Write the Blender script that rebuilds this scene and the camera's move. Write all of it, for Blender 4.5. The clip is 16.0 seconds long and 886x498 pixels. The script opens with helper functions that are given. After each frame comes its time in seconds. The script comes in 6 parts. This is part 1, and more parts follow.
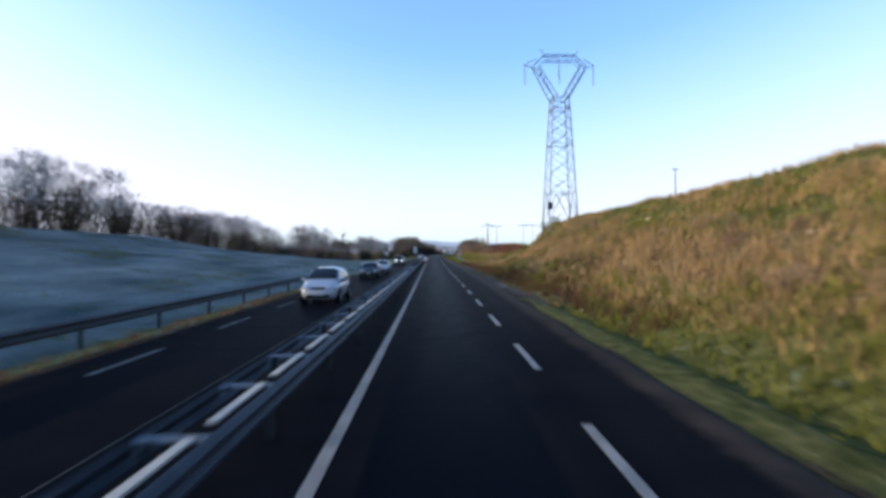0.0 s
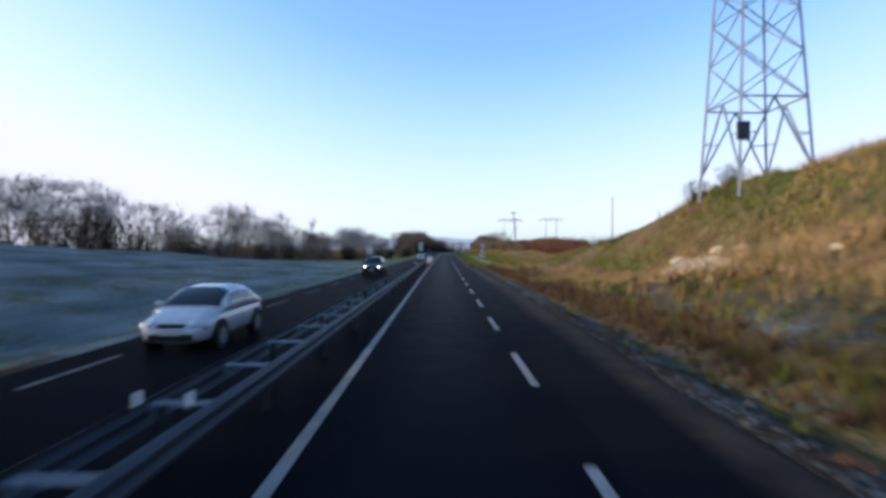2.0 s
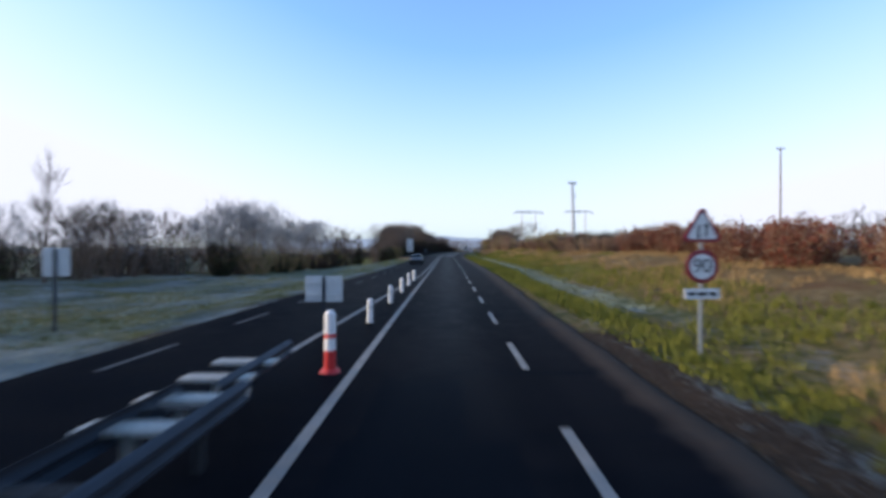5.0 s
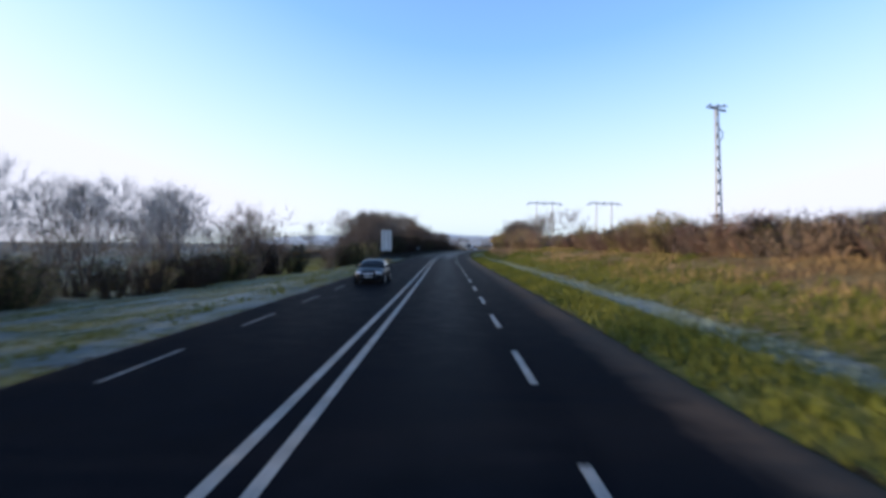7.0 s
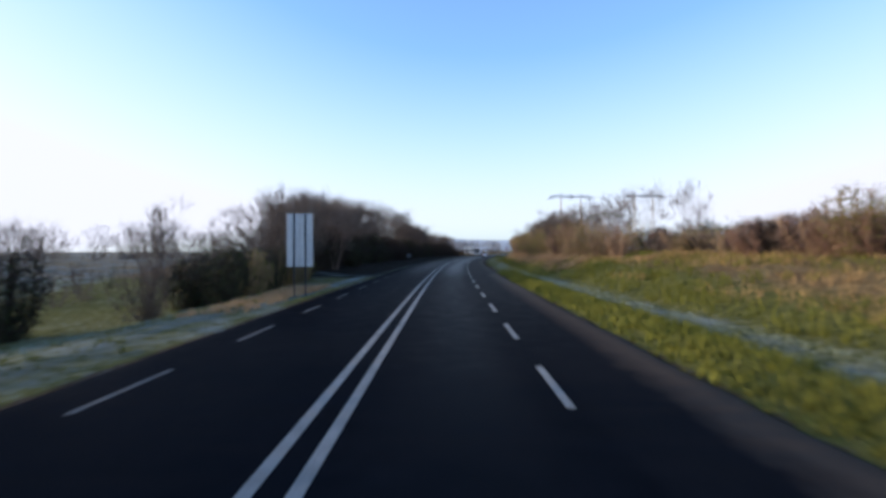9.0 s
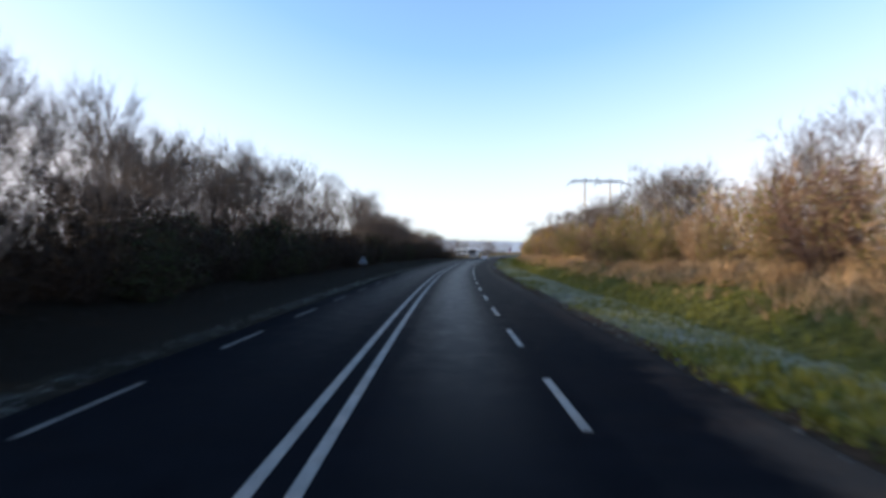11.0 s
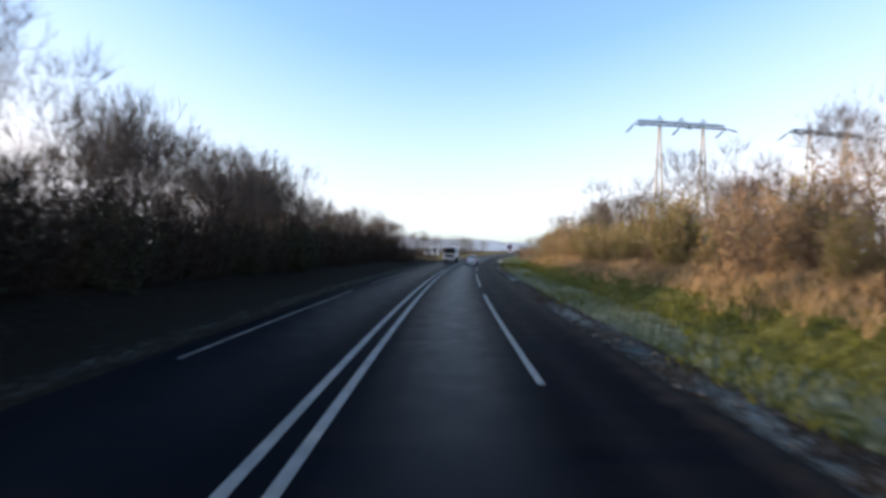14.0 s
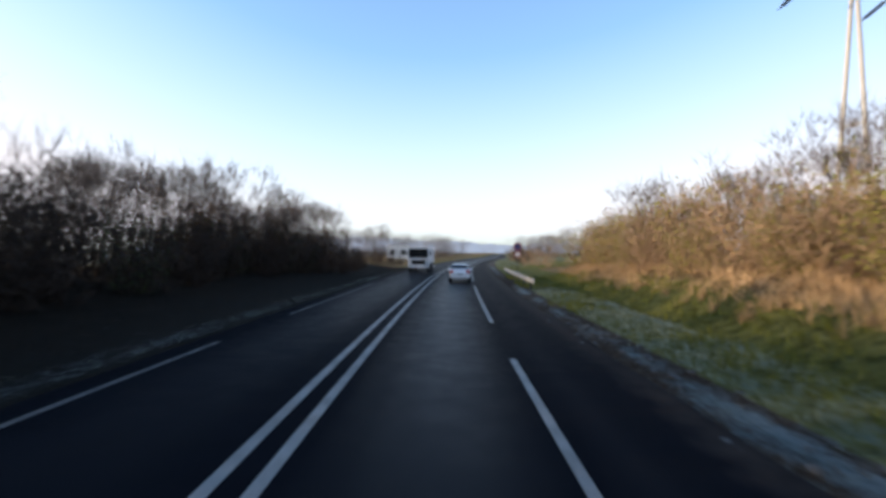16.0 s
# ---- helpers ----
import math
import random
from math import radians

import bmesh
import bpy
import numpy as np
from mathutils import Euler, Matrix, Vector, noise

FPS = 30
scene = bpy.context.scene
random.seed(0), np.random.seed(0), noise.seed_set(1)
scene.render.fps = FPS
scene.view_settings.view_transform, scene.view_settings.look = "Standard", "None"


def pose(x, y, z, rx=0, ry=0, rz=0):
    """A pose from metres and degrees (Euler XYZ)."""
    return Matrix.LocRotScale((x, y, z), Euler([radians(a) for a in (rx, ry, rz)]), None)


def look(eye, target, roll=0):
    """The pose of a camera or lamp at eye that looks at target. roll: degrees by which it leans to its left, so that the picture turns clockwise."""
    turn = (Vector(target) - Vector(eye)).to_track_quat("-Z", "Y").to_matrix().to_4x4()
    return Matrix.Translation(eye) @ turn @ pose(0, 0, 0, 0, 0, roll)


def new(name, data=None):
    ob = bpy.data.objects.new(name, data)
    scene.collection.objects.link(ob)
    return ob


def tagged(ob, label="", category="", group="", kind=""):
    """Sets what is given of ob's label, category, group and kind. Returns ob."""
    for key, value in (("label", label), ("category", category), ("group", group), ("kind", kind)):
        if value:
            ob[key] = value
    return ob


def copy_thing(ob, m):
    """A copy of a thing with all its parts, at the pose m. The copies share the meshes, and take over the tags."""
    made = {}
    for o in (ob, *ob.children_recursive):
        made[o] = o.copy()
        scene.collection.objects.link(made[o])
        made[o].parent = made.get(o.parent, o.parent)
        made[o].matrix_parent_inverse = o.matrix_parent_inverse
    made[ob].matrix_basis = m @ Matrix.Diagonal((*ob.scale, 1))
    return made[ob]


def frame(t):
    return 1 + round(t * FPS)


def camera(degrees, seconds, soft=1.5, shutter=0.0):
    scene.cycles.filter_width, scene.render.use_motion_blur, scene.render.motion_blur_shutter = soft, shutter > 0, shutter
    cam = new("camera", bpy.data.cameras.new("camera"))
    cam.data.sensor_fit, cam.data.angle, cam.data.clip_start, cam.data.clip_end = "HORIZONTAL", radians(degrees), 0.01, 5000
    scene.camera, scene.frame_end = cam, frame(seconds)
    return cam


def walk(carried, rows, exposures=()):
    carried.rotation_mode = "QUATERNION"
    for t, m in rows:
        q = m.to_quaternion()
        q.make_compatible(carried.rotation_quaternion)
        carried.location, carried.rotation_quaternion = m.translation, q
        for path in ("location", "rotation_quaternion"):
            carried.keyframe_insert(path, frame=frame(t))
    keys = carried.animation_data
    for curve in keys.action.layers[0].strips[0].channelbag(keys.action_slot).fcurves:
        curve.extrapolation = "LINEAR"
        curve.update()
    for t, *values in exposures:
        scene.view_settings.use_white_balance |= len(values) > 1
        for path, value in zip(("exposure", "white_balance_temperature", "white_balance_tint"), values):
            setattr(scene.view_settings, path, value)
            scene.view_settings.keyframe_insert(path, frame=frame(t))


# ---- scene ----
cam = camera(78.0, 16.0, soft=3.5, shutter=0.3)
PATH = [
    (0.0, pose(1.29, -0.05, 2.39, 90.25, 0.24, -0.75)),
    (0.5, pose(1.38, 11.70, 2.39, 90.18, 0.17, -0.42)),
    (1.0, pose(1.45, 23.46, 2.39, 90.10, 0.10, -0.11)),
    (1.5, pose(1.50, 35.22, 2.39, 90.02, 0.02, 0.18)),
    (2.0, pose(1.52, 46.98, 2.39, 89.95, -0.05, 0.42)),
    (2.5, pose(1.50, 58.71, 2.39, 89.90, -0.09, 0.58)),
    (3.0, pose(1.42, 70.43, 2.39, 89.89, -0.08, 0.66)),
    (3.5, pose(1.30, 82.13, 2.39, 89.91, -0.03, 0.67)),
    (4.0, pose(1.18, 93.82, 2.39, 89.93, 0.01, 0.64)),
    (4.5, pose(1.09, 105.51, 2.39, 89.92, 0.02, 0.61)),
    (5.0, pose(1.03, 117.21, 2.39, 89.87, -0.07, 0.61)),
    (5.5, pose(1.02, 128.91, 2.39, 89.77, -0.23, 0.62)),
    (6.0, pose(1.01, 140.61, 2.39, 89.67, -0.40, 0.62)),
    (6.5, pose(1.01, 152.31, 2.39, 89.60, -0.52, 0.61)),
    (7.0, pose(0.99, 164.00, 2.39, 89.60, -0.53, 0.60)),
    (7.5, pose(0.92, 175.69, 2.39, 89.70, -0.39, 0.62)),
    (8.0, pose(0.80, 187.37, 2.39, 89.85, -0.15, 0.67)),
    (8.5, pose(0.66, 199.05, 2.39, 90.01, 0.10, 0.78)),
    (9.0, pose(0.52, 210.71, 2.39, 90.13, 0.27, 0.84)),
    (9.5, pose(0.41, 222.35, 2.39, 90.20, 0.33, 0.76)),
    (10.0, pose(0.34, 233.98, 2.39, 90.24, 0.34, 0.51)),
    (10.5, pose(0.32, 245.59, 2.39, 90.25, 0.30, 0.14)),
    (11.0, pose(0.38, 257.16, 2.39, 90.25, 0.22, -0.33)),
    (11.5, pose(0.52, 268.67, 2.39, 90.24, 0.11, -0.82)),
    (12.0, pose(0.75, 280.13, 2.39, 90.22, -0.05, -1.33)),
    (12.5, pose(1.09, 291.54, 2.39, 90.18, -0.24, -1.87)),
    (13.0, pose(1.56, 302.91, 2.39, 90.15, -0.39, -2.46)),
    (13.5, pose(2.15, 314.31, 2.39, 90.11, -0.49, -3.04)),
    (14.0, pose(2.88, 325.66, 2.39, 90.07, -0.54, -3.61)),
    (14.5, pose(3.73, 336.79, 2.39, 90.06, -0.55, -4.21)),
    (15.0, pose(4.68, 347.54, 2.39, 90.12, -0.52, -4.85)),
    (15.5, pose(5.73, 358.06, 2.39, 90.20, -0.45, -5.51)),
    (16.0, pose(6.89, 368.57, 2.39, 90.29, -0.38, -6.14)),
]
walk(cam, PATH, exposures=((0.0, 0.93, 6150, 12), (0.6, 0.8, 6120, 13), (9.0, 0.8, 6160, 13), (11.5, 1.0, 6850, 12), (16.0, 0.95, 6850, 12)))

# ---- light ----
SUN_AZ, SUN_EL = radians(90), radians(12.6)  # to the left of the road's first heading
world = bpy.data.worlds.new("sky")
world.use_nodes = True
wn = world.node_tree
sky = wn.nodes.new("ShaderNodeTexSky")
sky.sky_type = "NISHITA"
sky.sun_disc = False
sky.sun_elevation, sky.sun_rotation = SUN_EL, -SUN_AZ
sky.air_density, sky.dust_density, sky.ozone_density, sky.altitude = 1.0, 0.8, 3.0, 50
tint = wn.nodes.new("ShaderNodeMix")
tint.data_type, tint.blend_type = "RGBA", "MULTIPLY"
tint.inputs[0].default_value = 1.0
tint.inputs[7].default_value = (0.96, 1.27, 1.52, 1)
pale = wn.nodes.new("ShaderNodeHueSaturation")
pale.inputs["Saturation"].default_value = 0.8
wn.links.new(sky.outputs[0], pale.inputs["Color"])
wn.links.new(pale.outputs[0], tint.inputs[6])
# bright mist near the horizon washes the colour out
grey = wn.nodes.new("ShaderNodeRGBToBW")
wn.links.new(sky.outputs[0], grey.inputs[0])
wash = wn.nodes.new("ShaderNodeMapRange")
wash.inputs["From Min"].default_value, wash.inputs["From Max"].default_value = 1.5, 3.5
wn.links.new(grey.outputs[0], wash.inputs["Value"])
mist = wn.nodes.new("ShaderNodeMix")
mist.data_type = "RGBA"
mist.inputs[7].default_value = (3.7, 3.75, 4.15, 1)
wn.links.new(wash.outputs[0], mist.inputs[0])
wn.links.new(tint.outputs[2], mist.inputs[6])
wn.links.new(mist.outputs[2], wn.nodes["Background"].inputs[0])
wn.nodes["Background"].inputs[1].default_value = 0.15
scene.world = world
sun_way = Vector((-math.sin(SUN_AZ) * math.cos(SUN_EL), math.cos(SUN_AZ) * math.cos(SUN_EL), math.sin(SUN_EL)))
sun = new("sun", bpy.data.lights.new("sun", "SUN"))
sun.data.energy, sun.data.angle, sun.data.color = 3.0, radians(0.6), (1.0, 0.80, 0.56)
sun.matrix_world = look(sun_way * 200, (0, 0, 0))

# ---- the road's line: bends per kilometre at stations along it ----
BEND_S = (0, 50, 100, 150, 200, 250, 300, 350, 400, 450, 520, 600, 700)
BEND = (0.267, 0.054, -0.089, -0.141, 0.267, -0.53, -0.966, -1.036, -0.823, -0.742, -0.9, 0.6, 0.0)
RS = np.arange(-80.0, 901.0, 1.0)
TH = np.cumsum(np.interp(RS, BEND_S, BEND) * 1e-3)
TH -= TH[80]
RX, RY = np.cumsum(-np.sin(TH)), np.cumsum(np.cos(TH))
RX, RY = RX - RX[80], RY - RY[80]


def rp(s, off, z=0.0):
    """A place s metres along the road and off metres to the right of the lane's left line."""
    t = float(np.interp(s, RS, TH))
    x, y = float(np.interp(s, RS, RX)), float(np.interp(s, RS, RY))
    if s < RS[0]:
        y -= RS[0] - s
    if s > RS[-1]:
        x, y = x - math.sin(t) * (s - RS[-1]), y + math.cos(t) * (s - RS[-1])
    return Vector((x + off * math.cos(t), y + off * math.sin(t), z))


def heading(s):
    return math.degrees(float(np.interp(s, RS, TH)))


def at_road(s, off, z=0.0, turn=0.0):
    p = rp(s, off, z)
    return pose(p.x, p.y, p.z, 0, 0, heading(s) + turn)


# ground heights across the road at stations along it
PROFILES = (
    (-80, ((-350, 5.5), (-60, 5.2), (-31, 4.7), (-12, 0.6), (-9.5, -0.3), (-8.4, -0.3), (-7.2, -0.06), (6.4, -0.06), (7.2, -0.25), (8.5, 0.3), (20, 6.6), (26, 7.2), (60, 8), (350, 9))),
    (62, ((-350, 5), (-60, 4.9), (-31, 4.3), (-12, 0.4), (-9.5, -0.3), (-8.4, -0.3), (-7.2, -0.06), (6.4, -0.06), (7.2, -0.3), (8.7, 0.2), (20, 6.6), (26, 7.2), (60, 8), (350, 9))),
    (82, ((-350, 4), (-60, 3.6), (-31, 3.0), (-12, 0.2), (-9.5, -0.3), (-8.4, -0.3), (-7.2, -0.06), (6.4, -0.06), (7.4, -0.3), (9.5, -0.2), (13.5, 0.3), (15.2, 0.9), (17.2, 4.2), (19, 6.4), (26, 7.0), (60, 7.5), (350, 8))),
    (94, ((-350, 3.4), (-60, 3.0), (-31, 2.5), (-12, 0.1), (-9.5, -0.3), (-8.4, -0.3), (-7.2, -0.06), (6.4, -0.06), (7.4, -0.3), (10, -0.2), (14, 0.3), (17, 1.8), (20, 4.8), (27, 5.6), (60, 6), (350, 6))),
    (112, ((-350, 2.6), (-60, 2.2), (-31, 1.9), (-12, 0.0), (-9.5, -0.2), (-8.4, -0.2), (-7.2, -0.06), (6.4, -0.06), (7.6, -0.25), (10, -0.2), (14, 0.5), (20, 2.7), (27, 3.2), (60, 3.6), (350, 4))),
    (135, ((-350, 1.2), (-60, 0.9), (-31, 0.7), (-12, -0.1), (-9.5, -0.15), (-8.4, -0.15), (-7, -0.06), (6.6, -0.06), (8.2, -0.1), (10, -0.1), (14, 0.25), (20, 0.9), (27, 1.2), (60, 2.0), (350, 3))),
    (160, ((-350, 0.5), (-60, 0.3), (-31, 0.1), (-16, -0.3), (-9.5, -0.2), (-8.4, -0.15), (-6.3, -0.06), (6.6, -0.06), (7.8, -0.08), (8.6, -0.25), (10.6, -0.25), (13, 0.3), (20, 1.3), (27, 1.6), (60, 2.2), (350, 3))),
    (170, ((-350, 0.2), (-60, 0), (-31, -0.2), (-16, -0.35), (-9.5, -0.2), (-8, -0.12), (-6, -0.06), (6.5, -0.06), (7.4, 0.2), (8.0, 0.16), (8.7, -0.02), (10.9, -0.06), (13, 0.5), (20, 1.8), (27, 2.1), (60, 2.4), (350, 3))),
    (205, ((-350, -0.6), (-60, -1.3), (-31, -1.3), (-16, -0.9), (-9.5, -0.3), (-8, -0.12), (-6, -0.06), (6.5, -0.06), (7.4, 0.22), (8.1, 0.18), (8.8, -0.02), (10.9, -0.06), (13, 0.55), (19.5, 1.85), (27, 2.1), (60, 2.4), (350, 3))),
    (238, ((-350, -1.2), (-60, -1.9), (-31, -1.9), (-20, -1.7), (-14, -1.2), (-9.5, -0.25), (-8, -0.1), (-6, -0.06), (6.5, -0.06), (7.4, 0.2), (8.1, 0.15), (8.8, -0.04), (10.9, -0.08), (13, 0.6), (19, 1.9), (27, 2.1), (60, 2.4), (350, 3))),
    (275, ((-350, 1), (-60, 1), (-31, 1), (-14, 0.9), (-10.5, 0.2), (-8, -0.1), (-5.6, -0.06), (6.6, -0.06), (9.3, -0.08), (10.3, -0.3), (11.3, 0.1), (14, 1.5), (20, 2.1), (60, 2.3), (350, 3))),
    (400, ((-350, 1), (-60, 1), (-31, 1), (-14, 0.9), (-10.5, 0.2), (-8, -0.1), (-5.6, -0.06), (6.6, -0.06), (9.3, -0.08), (10.3, -0.3), (11.3, 0.1), (14, 1.4), (20, 2.0), (60, 2.3), (350, 3))),
    (440, ((-350, 1), (-60, 1), (-31, 1), (-14, 0.5), (-10.5, 0.0), (-8, -0.1), (-5.6, -0.06), (6.6, -0.06), (9.3, -0.06), (10.3, -0.06), (11.3, 0.0), (14, 0.4), (20, 1.0), (60, 1.3), (350, 2))),
    (900, ((-350, 1), (-60, 1), (-31, 1), (-14, 0.5), (-10.5, 0.0), (-8, -0.1), (-5.6, -0.06), (6.6, -0.06), (9.3, -0.06), (10.3, -0.06), (11.3, 0.0), (14, 0.4), (20, 1.0), (60, 1.3), (350, 2))),
)
PROFILE_S = np.array([p[0] for p in PROFILES], float)


def gz(s, off):
    """Height of the ground, without its small bumps."""
    i = int(np.clip(np.searchsorted(PROFILE_S, s) - 1, 0, len(PROFILES) - 2))
    u = min(max((s - PROFILE_S[i]) / (PROFILE_S[i + 1] - PROFILE_S[i]), 0), 1)
    a, b = PROFILES[i][1], PROFILES[i + 1][1]
    za = np.interp(off, [q[0] for q in a], [q[1] for q in a])
    zb = np.interp(off, [q[0] for q in b], [q[1] for q in b])
    return float(za * (1 - u) + zb * u)


def bump(s, off):
    """Lumps of turf, none near the carriageway."""
    if off < 0:
        far = min(max((-off - 7.5) / 4, 0), 1)
    else:
        far = min(max((off - 7.0) / 3, 0), 1)
    hill = 1.0 if (off > 8 and s < 125) else 0.45
    v = Vector((s * 0.22, off * 0.3, 0.0))
    ledge = 0.42 * smooth01(s, 262, 275) * smooth01(off, 10.3, 11.3) * (1 - smooth01(off, 13.5, 15)) * noise.noise(Vector((s * 0.75, off * 0.8, 2.0))) if off > 10 else 0.0
    return ledge + far * hill * (0.22 * noise.noise(v) + 0.16 * noise.noise(v * 2.7 + Vector((9, 3, 1))) + 0.3 * noise.noise(v * 0.3))


def ground_z(s, off):
    return gz(s, off) + bump(s, off)


def right_edge(s):
    return float(np.interp(s, (0, 20, 80, 112, 120, 165, 290, 320, 900), (5.4, 5.5, 6.0, 5.8, 5.3, 6.2, 6.3, 5.8, 5.8))) + 0.22 * noise.noise(Vector((s * 0.35, 7, 0))) + 0.14 * noise.noise(Vector((s * 1.1, 9, 0)))


def left_edge(s):
    return -float(np.interp(s, (0, 110, 170, 230, 290, 900), (6.7, 6.6, 5.5, 5.4, 4.9, 4.9))) + 0.08 * noise.noise(Vector((s * 0.3, 3, 0)))


# ---- materials ----
def nodes_of(name):
    m = bpy.data.materials.new(name)
    m.use_nodes = True
    t = m.node_tree
    return m, t, t.nodes["Principled BSDF"]


def tex(t, scale, detail=5, rough=0.6, coords="Object"):
    c = t.nodes.new("ShaderNodeTexCoord")
    n = t.nodes.new("ShaderNodeTexNoise")
    n.inputs["Scale"].default_value, n.inputs["Detail"].default_value, n.inputs["Roughness"].default_value = scale, detail, rough
    t.links.new(c.outputs[coords], n.inputs["Vector"])
    return n.outputs["Fac"]


def ramp(t, fac, lo, hi, a=(0, 0, 0, 1), b=(1, 1, 1, 1)):
    r = t.nodes.new("ShaderNodeValToRGB")
    r.color_ramp.elements[0].position, r.color_ramp.elements[1].position = lo, hi
    r.color_ramp.elements[0].color, r.color_ramp.elements[1].color = a, b
    t.links.new(fac, r.inputs[0])
    return r.outputs[0]


def mixc(t, fac, a, b, mode="MIX"):
    m = t.nodes.new("ShaderNodeMix")
    m.data_type, m.blend_type = "RGBA", mode
    for sock, v in ((0, fac), (6, a), (7, b)):
        if isinstance(v, (int, float)):
            m.inputs[sock].default_value = v
        elif isinstance(v, tuple):
            m.inputs[sock].default_value = (*v, 1)[:4]
        else:
            t.links.new(v, m.inputs[sock])
    return m.outputs[2]


def math_node(t, op, a, b):
    m = t.nodes.new("ShaderNodeMath")
    m.operation = op
    for i, v in enumerate((a, b)):
        if isinstance(v, (int, float)):
            m.inputs[i].default_value = v
        else:
            t.links.new(v, m.inputs[i])
    return m.outputs[0]


def bumped(t, p, fac, strength, dist=0.02):
    b = t.nodes.new("ShaderNodeBump")
    b.inputs["Strength"].default_value, b.inputs["Distance"].default_value = strength, dist
    t.links.new(fac, b.inputs["Height"])
    t.links.new(b.outputs[0], p.inputs["Normal"])


def surf(name, a, b, scale=3.0, rough=0.8, relief=0.3, metal=0.0, fine=40.0, rand=0.0, island=False, coat=0.0, spec=0.12):
    """A worn surface between two colours, with coarse stains and a fine grain."""
    m, t, p = nodes_of(name)
    big, small = tex(t, scale), tex(t, fine, 3)
    c = mixc(t, ramp(t, big, 0.3, 0.7), a, b)
    c = mixc(t, 0.35, c, mixc(t, ramp(t, small, 0.35, 0.65), tuple(x * 0.55 for x in a), tuple(min(x * 1.25, 1) for x in b)))
    if rand or island:
        if island:
            r = t.nodes.new("ShaderNodeNewGeometry").outputs["Random Per Island"]
        else:
            r = t.nodes.new("ShaderNodeObjectInfo").outputs["Random"]
        c = mixc(t, 1.0, c, ramp(t, r, 0.0, 1.0, (1 - rand, 1 - rand, 1 - rand, 1), (1 + rand, 1 + rand * 0.8, 1 + rand * 0.6, 1)), "MULTIPLY")
    t.links.new(c, p.inputs["Base Color"])
    p.inputs["Roughness"].default_value, p.inputs["Metallic"].default_value = rough, metal
    p.inputs["Specular IOR Level"].default_value, p.inputs["Coat Weight"].default_value = spec, coat
    bumped(t, p, small, relief, 0.01)
    return m


def plain(name, c, rough=0.4, metal=0.0, coat=0.0, glow=None, spec=0.5):
    m, t, p = nodes_of(name)
    v = tex(t, 6.0, 4)
    t.links.new(mixc(t, ramp(t, v, 0.35, 0.7), c, tuple(x * 0.82 for x in c)), p.inputs["Base Color"])
    p.inputs["Roughness"].default_value, p.inputs["Metallic"].default_value, p.inputs["Coat Weight"].default_value = rough, metal, coat
    p.inputs["Specular IOR Level"].default_value = spec
    if glow:
        p.inputs["Emission Color"].default_value, p.inputs["Emission Strength"].default_value = (*glow[0], 1), glow[1]
    return m


